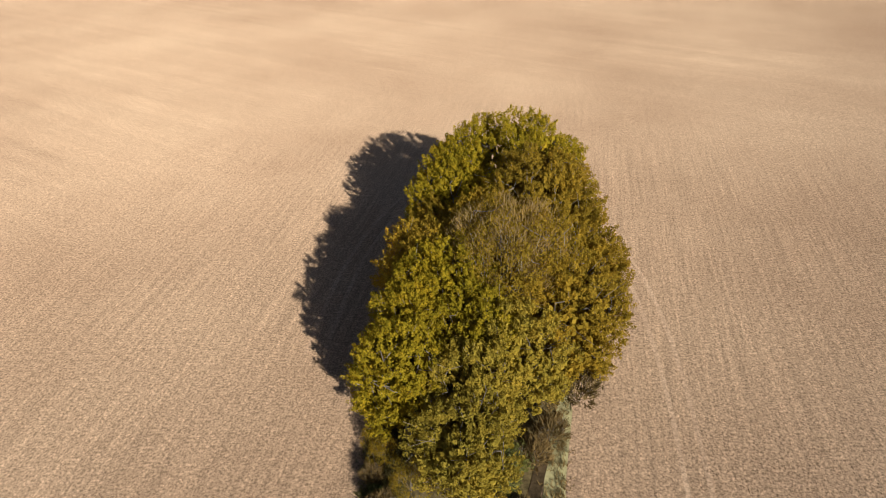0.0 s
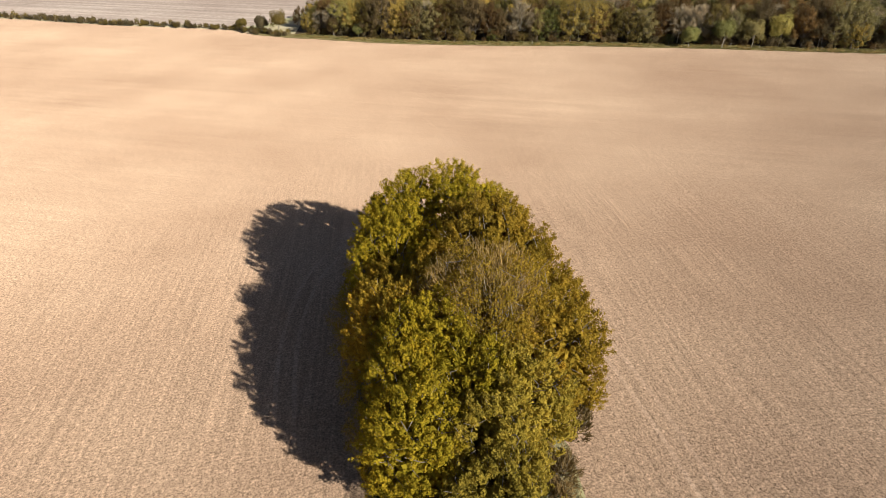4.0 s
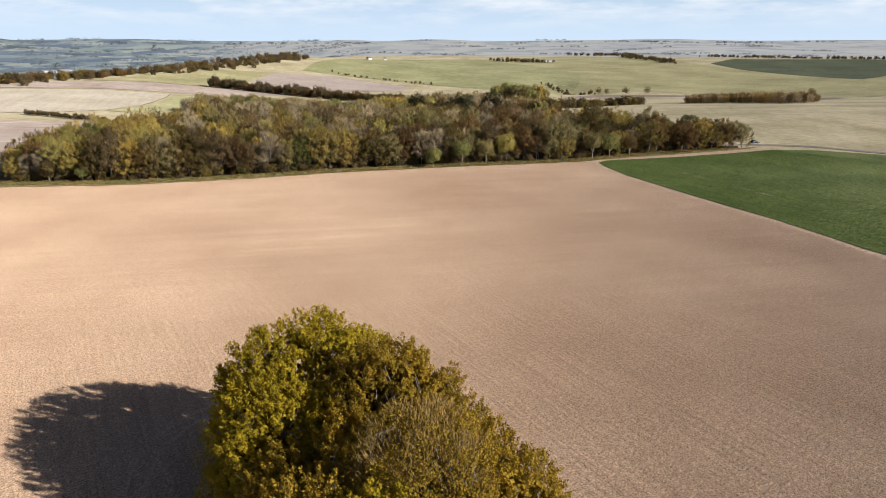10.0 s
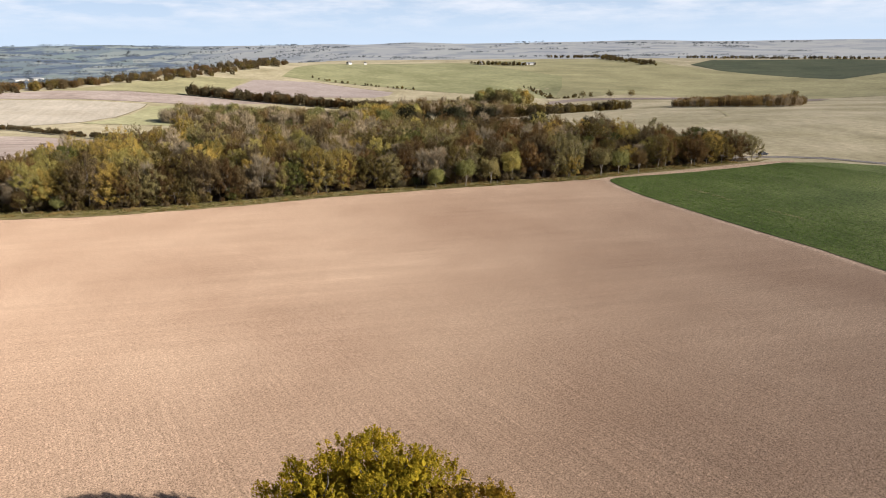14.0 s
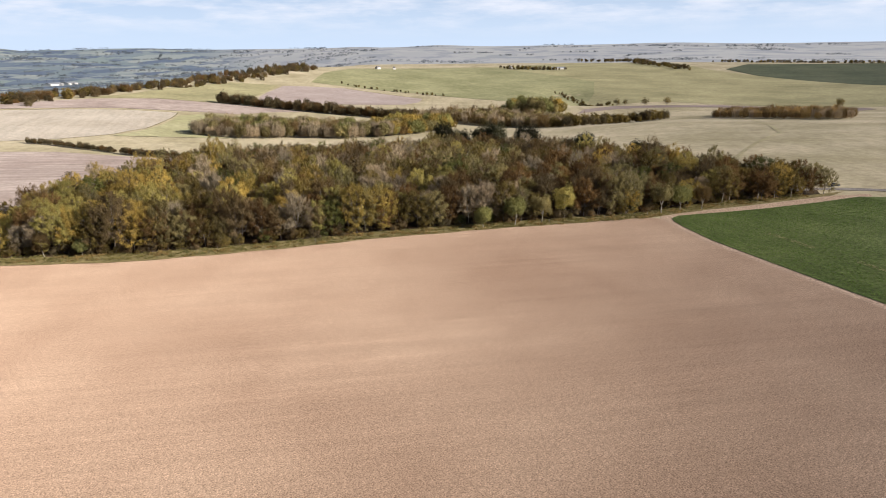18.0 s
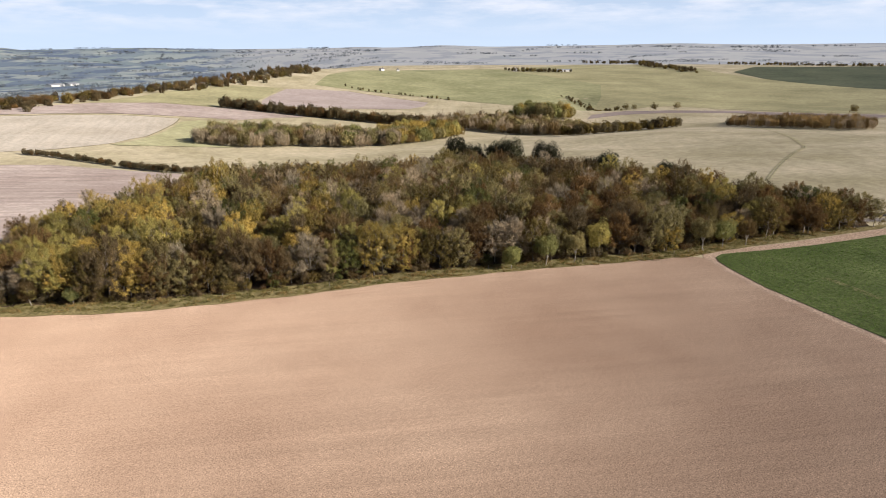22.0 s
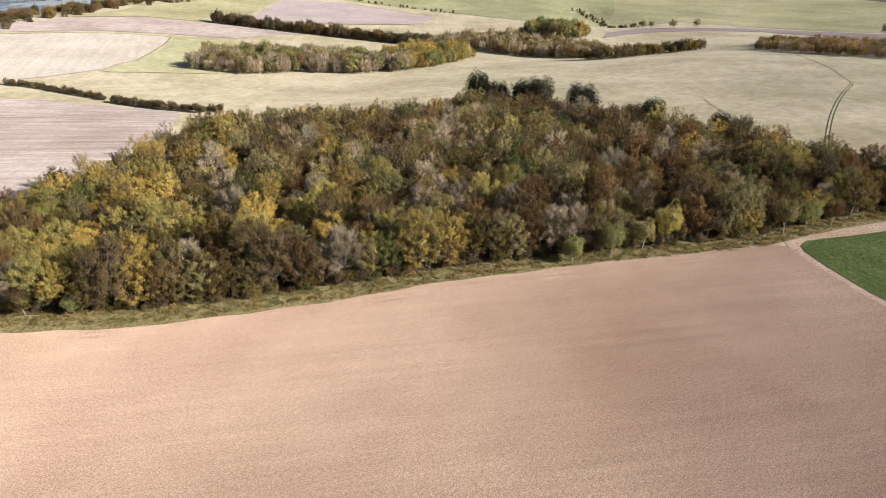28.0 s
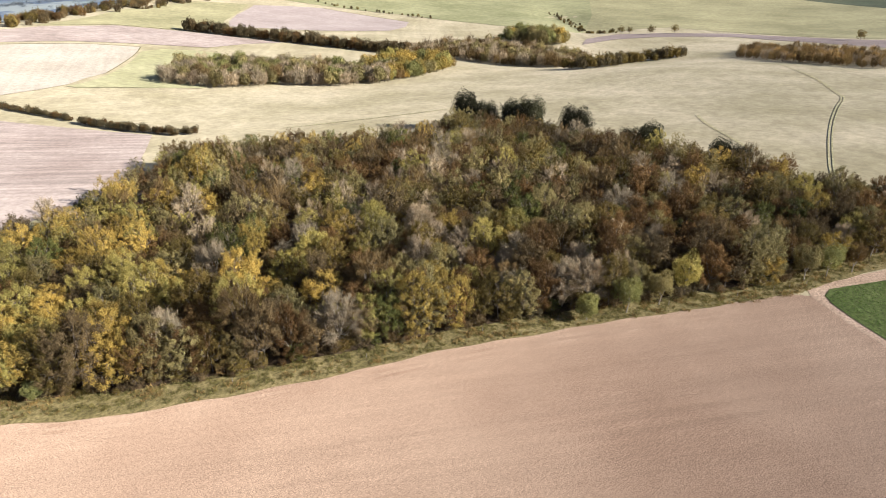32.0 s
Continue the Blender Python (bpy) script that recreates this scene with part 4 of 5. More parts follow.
# the clump of tall trees in the field
CLUMP = [  # x, y, height, radius, foot of the crown, family, words
    (7.0, 68.7, 17.4, 9.5, 1.0, "oak", "tall broad tree with dense yellow-green turning leaves"),
    (9.2, 59.2, 18.0, 6.8, 2.5, "oakbrown", "tall tree with olive and amber leaves in the clump"),
    (5.2, 50.0, 17.2, 6.4, 3.0, "straw", "half bare tree with tan twigs and thin leaves"),
    (-1.8, 58.6, 12.5, 4.0, 1.0, "oakbrown", "slim shaded tree with amber brown leaves"),
    (9.7, 46.8, 12.8, 6.4, 1.0, "oakbrown", "spreading tree with dull olive brown leaves"),
    (-0.5, 47.4, 14.7, 5.3, 2.0, "oak", "leafy yellow-green tree in the middle of the clump"),
    (5.2, 41.7, 12.2, 5.4, 1.5, "olivine", "low olive brown tree beside the ditch"),
    (-4.0, 39.0, 12.8, 4.4, 1.5, "oak", "small yellow-green tree beside the fallen log"),
    (0.8, 33.6, 9.8, 4.8, 1.0, "olivine", "small olive tree at the end of the clump"),
    (11.7, 54.3, 13.4, 6.2, 1.0, "oakbrown", "rounded tree with olive and orange leaves"),
    (-3.4, 44.2, 13.4, 4.3, 1.0, "oak", "yellow-green tree at the shaded edge of the clump"),
    (0.7, 64.4, 15.4, 6.0, 1.0, "oak", "leafy tree in the heart of the clump"),
    (3.2, 55.5, 14.8, 5.2, 1.0, "oakbrown", "olive tree in the heart of the clump"),
    (-2.8, 52.5, 13.6, 4.6, 0.8, "oakbrown", "amber olive tree at the shaded side of the clump"),
    (2.4, 43.0, 13.0, 4.8, 1.0, "oak", "yellow-green tree close to its neighbours"),
    (1.6, 37.6, 11.6, 4.4, 0.8, "olivine", "olive tree close to its neighbours"),
    (9.0, 52.0, 14.8, 4.8, 1.0, "oakbrown", "olive brown tree behind the half bare one"),
]
for i, (x, y, h, rx, low, fam, words) in enumerate(CLUMP):
    bv, bf, cv, cf, sv, sf = clump_tree_shape(900 + i, h, rx, low, 0.118, 0.24, 1.1 if i == 0 else 0.95)
    if fam == "straw":
        n = int(3.0 * rx * (h - low))
        ob = tree_thing(tree_shape(900 + i, h, rx, low, n, 52, 1.15, 0.24, fam, 0.26, 8, 0.12), fam, words, BARK, "clump_tree", "trees of the clump")
        part("foliage", mesh_of("foliage", *tree_shape(950, h - 0.3, rx - 0.2, low, n, 85, 1.2, 0.115, "oakbrown")[2:], LEAF["oakbrown"]), ob, "thin olive brown leaves among the twigs")
        sv, sf = twig_quads(np.random.default_rng(77), *np.split(np.random.default_rng(76).normal(size=(240, 6)) * (2.6, 2.6, 1.5, 0.35, 0.35, 0.2) + (0, 0, h - 4.5, 0, 0, 1), [3], axis=1), 1.2, 0.02)
    else:
        ob = tree_thing((bv, bf, cv, cf), fam, words, BARK, "clump_tree", "trees of the clump")
    tagged(part("twig_growth", mesh_of("twig_growth", sv, sf, PALE_BARK), ob), "pale bare shoots among the leaves", kind="stuff")
    ob.matrix_basis = stand(x, y, i * 1.3)
    if i == 0:
        r0 = np.random.default_rng(5)
        q = np.array([2.5, -6.2, 14.6]) + r0.normal(0, (1.3, 1.0, 0.9), (900, 3))
        v, f = leaf_quads(r0, q, unit(r0.normal(size=q.shape) + (0.2, -0.5, 0.6)), 0.14, 0.6, 0.3)
        part("orange_spray", mesh_of("orange_spray", v, f, LEAF["amber"]), ob, "bright orange leaves on one bough")

# the wood beyond the field
FAMILIES = ["olive", "brown", "rust", "twig", "gold", "green", "tan", "yellowgreen", "sage"]
WORDS = {
    "olive": "woodland tree with dull olive autumn leaves", "brown": "woodland tree with thin brown leaves", "rust": "woodland tree with rusty brown leaves",
    "twig": "almost bare woodland tree with a grey twiggy dome", "gold": "woodland tree with golden orange leaves", "green": "woodland tree with fresh green leaves",
    "tan": "woodland tree with bare tan twigs", "yellowgreen": "woodland tree with yellow-green leaves", "sage": "woodland tree with pale grey-green leaves"}
protos, lows, mids, tinys = {}, {}, {}, {}
for fi, fam in enumerate(FAMILIES):
    bare = fam in ("twig", "tan")
    for v in range(4):
        seed = 100 + fi * 10 + v
        h, rx = 11.6 + 0.8 * v, 4.3 + 0.45 * ((v * 2) % 4)
        protos[fam, v] = fan_tree(seed, h, rx, 0.6, 11 + v, 5, 8, 17, 130, 0.185, fam, 0.03)
        lows[fam, v] = fan_tree(seed, h, rx, 2.0, 10, 4, 5, 9, 50, 0.27, fam, 0.045)
gx, gy = np.meshgrid(np.arange(0, 290, 7.3), np.arange(125, 415, 7.0))
gx = (gx + (np.arange(gx.shape[0]) % 2)[:, None] * 3.4).ravel() + rng.uniform(-2.1, 2.1, gx.size)
gy = gy.ravel() + rng.uniform(-2.1, 2.1, gy.size)
for (x0, y0), (x1, y1) in zip(WOOD_FRONT, WOOD_FRONT[1:]):
    d = math.hypot(x1 - x0, y1 - y0)
    k = (np.arange(int(d / 4.9)) + 0.5) / int(d / 4.9)
    off = rng.uniform(6.6, 8.6, len(k))
    gx = np.concatenate([gx, x0 + (x1 - x0) * k - (y1 - y0) / d * off])
    gy = np.concatenate([gy, y0 + (y1 - y0) * k + (x1 - x0) / d * off])
front = edge_distance(WOOD_FRONT + [(200, 162), (225, 153), (252, 143)], gx, gy)
ahead = np.array([(131.7, 195.0), (141.2, 190.6), (150.4, 187.4), (160.2, 186.5), (34.0, 259.0), (189, 168), (195.8, 164.8)])
keep = (np.hypot(gx[:, None] - ahead[:, 0], gy[:, None] - ahead[:, 1]).min(1) > 5.2) & inside(WOOD, gx, gy) & (front > np.where(gx > 186, 3.0, 6.5))
gx, gy, front = gx[keep], gy[keep], front[keep]
left = edge_distance([(8, 262), (14, 290), (28, 318), (45, 336), (69, 347), (100, 366)], gx, gy)
right = edge_distance([(263, 146), (267, 188), (270, 225), (270, 259), (269, 296), (276, 330)], gx, gy)
order = np.argsort(front + np.maximum(0, gx - 170) * 0.25)
made, masses = {}, {f: [] for f in FAMILIES}
for rank, i in enumerate(order):
    x, y = gx[i], gy[i]
    goldness = max(0.0, 1 - math.hypot(x - 36, y - 296) / 118) * float(ease(-14, 18, front[i]))
    goldness = max(goldness, 1.2 * (1 - math.hypot(x - 22, y - 264) / 46))
    w = np.array([0.18, 0.16, 0.22, 0.16, 0.045 + 0.66 * goldness, 0.04, 0.13, 0.025 + 0.40 * goldness, 0.17])
    patchy = 0.5 + 0.5 * math.sin(x * 0.07 + 1.3 * math.sin(y * 0.05))
    w[3] *= 0.4 + 1.4 * patchy
    fam = FAMILIES[rng.choice(9, p=w / w.sum())]
    v, size, tall, turn = rng.integers(4), rng.uniform(0.80, 1.16), rng.uniform(0.80, 1.12), rng.uniform(0, 6.28)
    tall *= 1 + 0.16 * math.exp(-((x - 105) / 35) ** 2 - ((y - 335) / 45) ** 2)
    size *= 1 - 0.26 * float(ease(14, 2, left[i]))
    size *= 1 - 0.3 * float(ease(16, 4, right[i]))
    m = stand(x, y, turn, size, tall)
    if rank < 280:
        if (fam, v) not in made:
            made[fam, v] = tree_thing(protos[fam, v], fam, WORDS[fam], PALE_BARK if fam in ("twig", "tan") else BARK, "woodland_tree", "trees of the wood")
            made[fam, v].matrix_basis = m
        else:
            copy_thing(made[fam, v], m).scale = m.to_scale()
    else:
        masses[fam].append((v, m))


def mass(name, items, shapes, family, label, category="trees", bark=None):
    """Many far trees gathered as one mass of growth."""
    vs, fs, ix, own, n = [], [], [], [], 0
    r = np.random.default_rng(len(items))
    for key, m in items:
        tone = r.uniform(0, 1)
        bv, bf, cv, cf = shapes[key]
        a = np.array(m)
        for q, f, k in ((bv, np.concatenate([bf[:, :3], bf[:, [0, 2, 3]]]), 0), (cv, cf, 1)):
            vs.append(q @ a[:3, :3].T + a[:3, 3])
            fs.append(f + n)
            ix.append(np.full(len(f), k))
            own.append(np.full(len(q), tone))
            n += len(q)
    me = mesh_of(name, np.concatenate(vs), np.concatenate(fs), [bark or BARK, LEAF[family]], np.concatenate(ix))
    me.attributes.new("tree_tone", "FLOAT", "POINT").data.foreach_set("value", np.concatenate(own).astype(np.float32))
    return tagged(new(name, me), label, category, kind="stuff")


for fam in FAMILIES:
    if masses[fam]:
        mass("woodland", masses[fam], {v: lows[fam, v] for v in range(4)}, fam, "deep part of the wood: " + WORDS[fam].replace("tree", "trees", 1))


def copse(name, outline, spacing, families, size, label, sink=0.0, tall=1.0, seed=1, full=False):
    """Trees of a far copse or belt inside an outline, gathered by kind of leaf."""
    r = np.random.default_rng(seed)
    xs, ys = np.array(outline)[:, 0], np.array(outline)[:, 1]
    px, py = np.meshgrid(np.arange(xs.min(), xs.max(), spacing), np.arange(ys.min(), ys.max(), spacing))
    px, py = px.ravel() + r.uniform(-0.4, 0.4, px.size) * spacing, py.ravel() + r.uniform(-0.4, 0.4, py.size) * spacing
    ok = inside(outline, px, py)
    piles = {}
    for x, y in zip(px[ok], py[ok]):
        fam = families[r.integers(len(families))]
        piles.setdefault(fam, []).append((r.integers(4), stand(x, y, r.uniform(0, 6.28), size * r.uniform(0.75, 1.2), tall * r.uniform(0.85, 1.15), sink)))
    for fam, items in piles.items():
        mass(name, items, {v: (mids if full else tinys)[fam, v] for v in range(4)}, fam, label)


def belt(name, line, width, spacing, families, size, label, sink=0.0, tall=1.0, seed=1):
    """A hedge or shelter belt along a line."""
    r = np.random.default_rng(seed)
    piles = {}
    for (x0, y0), (x1, y1) in zip(line, line[1:]):
        k = max(1, int(math.hypot(x1 - x0, y1 - y0) / spacing))
        for i in range(k):
            a = (i + r.uniform(0, 1)) / k
            x, y = x0 + (x1 - x0) * a + r.uniform(-0.5, 0.5) * width, y0 + (y1 - y0) * a + r.uniform(-0.5, 0.5) * width
            fam = families[r.integers(len(families))]
            piles.setdefault(fam, []).append((r.integers(4), stand(x, y, r.uniform(0, 6.28), size * r.uniform(0.7, 1.25), tall * r.uniform(0.85, 1.15), sink)))
    for fam, items in piles.items():
        mass(name, items, {v: tinys[fam, v] for v in range(4)}, fam, label)


for fam in ("pine", "hedge"):
    for v in range(4):
        lows[fam, v] = dome_tree(300 + v, 12, 4.6, 0.6, 1500, 0.32, fam, 20, 0.16, 3, False)
        protos[fam, v] = dome_tree(300 + v, 12.5, 4.4, 0.6, 5200, 0.20, fam, 28, 0.18, inner=0.5)

for fam in FAMILIES + ["hedge", "fresh", "straw"]:
    for v in range(4):
        mids[fam, v] = dome_tree(400 + v, 12, 4.9, 0.4, 580, 0.50, fam, 14, 0.18, 3, False, inner=0.45)
        tinys[fam, v] = dome_tree(500 + v, 12, 4.9, 0.4, 280, 0.66, fam, 10, 0.14, 3, False, inner=0.4)

# copses, belts and hedges of the valley
copse("copse", [(228, 675), (254, 645), (320, 630), (346, 602), (379, 598), (420, 600), (430, 650), (400, 720), (330, 760), (275, 760), (240, 715)], 9.0, ["sage", "twig", "tan", "sage", "fresh", "twig"], 1.28, "olive and tan autumn copse in the valley", 1.5, seed=2, full=True)
copse("copse", [(400, 605), (454, 605), (522, 636), (540, 690), (500, 720), (440, 690), (410, 650)], 9.0, ["gold", "gold", "gold", "yellowgreen", "fresh", "gold", "sage"], 1.35, "golden and green autumn copse in the valley", 1.5, seed=3, full=True)
belt("tree_belt", [(401, 1023), (466, 934), (509, 856), (530, 813), (555, 754), (575, 735)], 14, 1.3, ["hedge", "rust", "hedge", "brown"], 1.15, "dark belt of trees between far fields", 1.0, seed=4)
copse("thicket", [(545, 760), (633, 775), (690, 760), (720, 700), (690, 600), (640, 545), (598, 552), (585, 640), (580, 700)], 9.0, ["tan", "sage", "twig", "twig", "tan"], 1.3, "tan scrub thicket on the valley floor", 1.5, seed=5)
copse("grove", [(740, 770), (790, 775), (815, 740), (795, 690), (760, 700)], 8.5, ["sage", "gold", "fresh", "sage"], 1.75, "grove of tall olive and amber trees", 1.5, seed=6, full=True)
belt("scrub", [(563, 523), (592, 503), (663, 516), (702, 504), (745, 494)], 18, 2.4, ["olive", "hedge", "hedge", "olive"], 1.0, "line of dark scrub on the edge of pale grass", 1.0, seed=7)
copse("plantation", [(729, 425), (692, 362), (665, 275), (700, 270), (790, 300), (850, 400), (836, 456), (780, 450)], 7.6, ["tan", "straw", "tan", "straw", "twig"], 0.8, "plantation of thin tan and golden young trees", 1.0, 1.15, seed=8)
belt("hedge", [(85, 640), (99, 616), (114, 577), (122, 550)], 4, 1.0, ["hedge", "rust", "hedge"], 0.32, "dark brown clipped hedge beside the pale field", 0.2, seed=9)
belt("hedge", [(124, 540), (129, 523), (149, 476), (162, 470)], 5, 0.9, ["hedge", "rust", "hedge"], 0.36, "dark brown hedge beside the pale field", 0.2, seed=10)
belt("hedge", [(-130, 372), (-58, 314), (-41, 306), (-33, 299), (-14, 286), (-3, 272), (6, 264)], 5, 0.75, ["hedge", "olive", "brown"], 0.19, "straggling low hedge at the field's edge", 0.2, seed=11)
belt("scarp_wood", [(110, 1000), (161, 1099), (209, 1120), (324, 1261), (430, 1303), (571, 1384), (759, 1499), (900, 1640)], 80, 2.5, ["brown", "hedge", "tan", "olive", "rust", "brown"], 1.2, "dark wood along the edge of the scarp", 4.0, seed=12)
belt("field_trees", [(787, 1307), (799, 1222), (826, 1162), (842, 1118), (871, 1042)], 10, 11, ["olive", "hedge", "brown"], 0.5, "scattered hedgerow trees below the green hill", 0.6, seed=13)
belt("far_wood", [(1970, 1547), (2009, 1480), (2062, 1402), (1900, 1250), (1856, 1172), (1752, 1040)], 60, 4, ["hedge", "olive", "brown"], 1.0, "dark far wood on the plateau", 1.0, seed=14)
belt("farm_trees", [(1461, 1460), (1476, 1417), (1490, 1370), (1537, 1300)], 30, 4, ["hedge", "olive"], 0.9, "trees round the far farmstead", 1.0, seed=15)
belt("far_wood", [(2150, 1150), (2180, 950), (2230, 750), (2260, 600)], 40, 4, ["hedge", "olive"], 0.75, "far dark belt of trees on the plateau", 1.0, seed=16)
belt("gully_scrub", [(1143, 994), (1077, 896), (982, 785), (935, 715)], 18, 5, ["olive", "hedge", "brown"], 0.5, "dark scrub along a steep gully in the down", 0.8, seed=17)
for x, y, k in ((941, 701, 1.0), (951, 692, 0.8), (965, 664, 1.15), (1003, 646, 1.05), (930, 708, 0.7), (1072, 409, 1.3)):
    tree_thing(lows["olive", int(x) % 4], "olive", "lone olive green tree in the valley", name="field_tree").matrix_basis = stand(x, y, x, 1.15 * k, 0.95, 0.8)

# dark evergreens at the back of the wood
for x, y, k in ((270, 371, 1.55), (274, 360, 1.2), (277, 345, 1.3), (274, 331, 1.5), (266, 297, 1.45), (268, 260, 1.15), (265, 268, 0.95), (268, 229, 0.95), (268, 221, 0.9)):
    tree_thing(protos["pine", int(x) % 4], "pine", "dark evergreen tree at the back of the wood", name="evergreen_tree", group="evergreens").matrix_basis = stand(x, y, y, k * 1.22, 0.86)

# the wood's tail beside the road
for x, y, k in ((257, 141.5, 0.85), (261, 147, 0.9), (251, 145.5, 0.9), (244, 148, 0.85), (238, 151.5, 0.9), (263, 154, 0.95), (264, 162, 0.9), (256, 152, 1.0), (248, 154, 1.0), (263, 171, 0.95), (231, 153, 0.85)):
    fam = ("olive", "rust", "olive", "sage")[int(x * 3) % 4]
    if (fam, 1) in made:
        m = stand(x, y, x, k, 0.95)
        copy_thing(made[fam, 1], m).scale = m.to_scale()

# trees that stand forward on the verge
for x, y, h, fam, words in ((131.7, 195.0, 6.8, "fresh", "small round green tree on the verge"), (141.2, 190.6, 9.4, "fresh", "thin olive tree on the verge"), (150.4, 187.4, 8.8, "sage", "thin grey-olive tree on the verge"),
                            (159.6, 185.6, 11.4, "yellowgreen", "bright yellow-green tree on the verge"), (189.0, 168.0, 10.4, "sage", "olive tree with a pale trunk beside the track"),
                            (195.8, 164.8, 9.2, "fresh", "young green tree beside the track"), (203.3, 161.0, 8.8, "tan", "thin brown tree beside the track"),
                            (34.0, 259.0, 13.0, "yellowgreen", "tall yellow-green tree at the wood's corner"), (30.5, 249.8, 5.2, "fresh", "low green bush on the verge"), (22.5, 256.5, 7.5, "tan", "tan bush at the wood's corner"),
                            (3.5, 268.5, 8.5, "olive", "small olive tree beside the wood's corner"), (-2.5, 274.0, 6.5, "hedge", "dark thorn bush at the field's edge"), (-9.5, 282.0, 4.5, "olive", "low bush at the field's edge")):
    low = 0.9 if h < 8 or fam == "yellowgreen" else 2.2
    shape = dome_tree(2000 + int(x * 7), h, h * (0.44 if h < 8 else 0.37), low, 5200, 0.17, fam, 24, 0.22, 6, True, h * 0.016, 0.45, 0.2)
    tree_thing(shape, fam, words, PALE_BARK, "verge_tree").matrix_basis = stand(x, y, x)

# bushes: along the foot of the wood and round the clump
bushes = {}


def bush(x, y, size, fam, label, group, tall=1.0):
    v = int(rng.integers(3))
    m = stand(x, y, rng.uniform(0, 6.28), size, tall, 0.15)
    if (fam, v, label) not in bushes:
        bv, bf, cv, cf = tree_shape(700 + v * 9 + len(fam), 3.4, 1.9, 0.05, 30, 110 if fam in ("oak", "oakbrown") else 34, 0.6, 0.30 if fam in ("tan", "twig") else 0.085 if fam in ("oak", "oakbrown") else 0.20, fam, 0.05, 4, 0.25, tri=True)
        ob = tagged(new("bush"), label, "bush", group)
        part("stem", mesh_of("stem", bv, bf, BARK, smooth=True), ob)
        part("foliage", mesh_of("foliage", cv, cf, LEAF[fam]), ob)
        ob.matrix_basis = m
        bushes[fam, v, label] = ob
    else:
        copy_thing(bushes[fam, v, label], m).scale = m.to_scale()


edge = WOOD_FRONT + [(200, 162), (225, 153), (250, 144)]
for (x0, y0), (x1, y1) in zip(edge, edge[1:]):
    length = math.hypot(x1 - x0, y1 - y0)
    nx, ny = -(y1 - y0) / length, (x1 - x0) / length
    for i in range(int(length / 1.55)):
        a, d = rng.uniform(0, 1), rng.uniform(4.6, 8.5)
        fam = ("olive", "brown", "tan", "green", "hedge", "rust", "olive", "brown", "brown", "hedge", "tan", "olive")[rng.integers(12)]
        near = d < 5.6
        bush(x0 + (x1 - x0) * a + nx * d, y0 + (y1 - y0) * a + ny * d, rng.uniform(0.35, 0.6) if near else rng.uniform(0.7, 1.3), fam,
             {"olive": "dull olive bush at the foot of the wood", "brown": "brown bramble bush at the foot of the wood", "tan": "leafless tan bush at the foot of the wood",
              "green": "green bush at the foot of the wood", "hedge": "dark brown bush at the foot of the wood", "rust": "rusty bush at the foot of the wood"}[fam], "bushes along the wood", rng.uniform(0.8, 1.3))
for x, y, k, fam in ((-5.5, 52, 1.5, "oakbrown"), (-5.0, 56.5, 1.7, "oakbrown"), (-4.5, 63.5, 1.8, "oakbrown"), (-2.5, 67, 1.9, "oak"), (-0.5, 72, 1.8, "oakbrown"), (1.5, 76.5, 1.7, "oak"),
                     (-6.2, 46, 1.4, "oakbrown"), (-6.5, 42, 1.1, "oakbrown"), (13, 60, 1.8, "oakbrown"), (14.5, 66, 1.7, "oakbrown"), (13.5, 49, 1.5, "oakbrown"), (11.5, 43, 1.2, "tan"),
                     (8.2, 38.4, 0.9, "tan"), (6.6, 36, 0.8, "tan"), (3.6, 33.4, 0.8, "green"), (4.6, 35.0, 0.9, "green"), (2.5, 30.5, 0.9, "oakbrown"), (-5.8, 36.2, 0.8, "oakbrown"), (-3.5, 33, 1.0, "oakbrown"), (5.2, 31.0, 0.6, "tan"), (-6.7, 34.6, 0.55, "tan"), (-7.0, 38.4, 0.6, "oakbrown"), (-5.7, 31.6, 0.7, "tan"), (-6.3, 33.0, 0.4, "green")):
    bush(x, y, k, fam, {"oak": "yellow-green undergrowth bush in the clump", "oakbrown": "olive brown undergrowth bush in the clump", "tan": "dry tan bush beside the ditch", "green": "green bush beside the ditch"}[fam], "undergrowth of the clump", 1.2)


# grass: tufts on the verge and on the strip beside the clump
def grass(name, places, blade, label, family="grass"):
    r = np.random.default_rng(31)
    p = np.repeat(np.asarray(places, float), 9, axis=0) + r.normal(0, (0.22, 0.22, 0), (len(places) * 9, 3))
    way = unit(r.normal(0, 0.75, p.shape) * (1, 1, 0.4) + (0, 0, 1.0))
    v, f = twig_quads(r, p, way, blade, blade * 0.10)
    return tagged(new(name, mesh_of(name, v, f, LEAF[family])), label, "grass", kind="stuff")


tufts = []
for (x0, y0), (x1, y1) in zip(edge, edge[1:]):
    length = math.hypot(x1 - x0, y1 - y0)
    nx, ny = -(y1 - y0) / length, (x1 - x0) / length
    for i in range(int(length * 22)):
        a, d = rng.uniform(0, 1), -0.9 + 6.7 * rng.uniform(0, 1) ** 0.8
        if noise.noise((x0 * 0.1 + a * length * 0.35, d * 0.6, x0)) > -0.12:
            tufts.append((x0 + (x1 - x0) * a + nx * d, y0 + (y1 - y0) * a + ny * d, 0.08))
grass("verge_tufts", tufts, 0.45, "long rough grass on the verge")
dead = [(x + rng.normal(0, 0.6), y + rng.normal(0, 0.6), z) for x, y, z in tufts if noise.noise((x * 0.16, y * 0.16, 4.0)) > 0.05]
grass("dead_stalks", dead[::2], 0.6, "tall dead stalks among the verge grass", "straw")
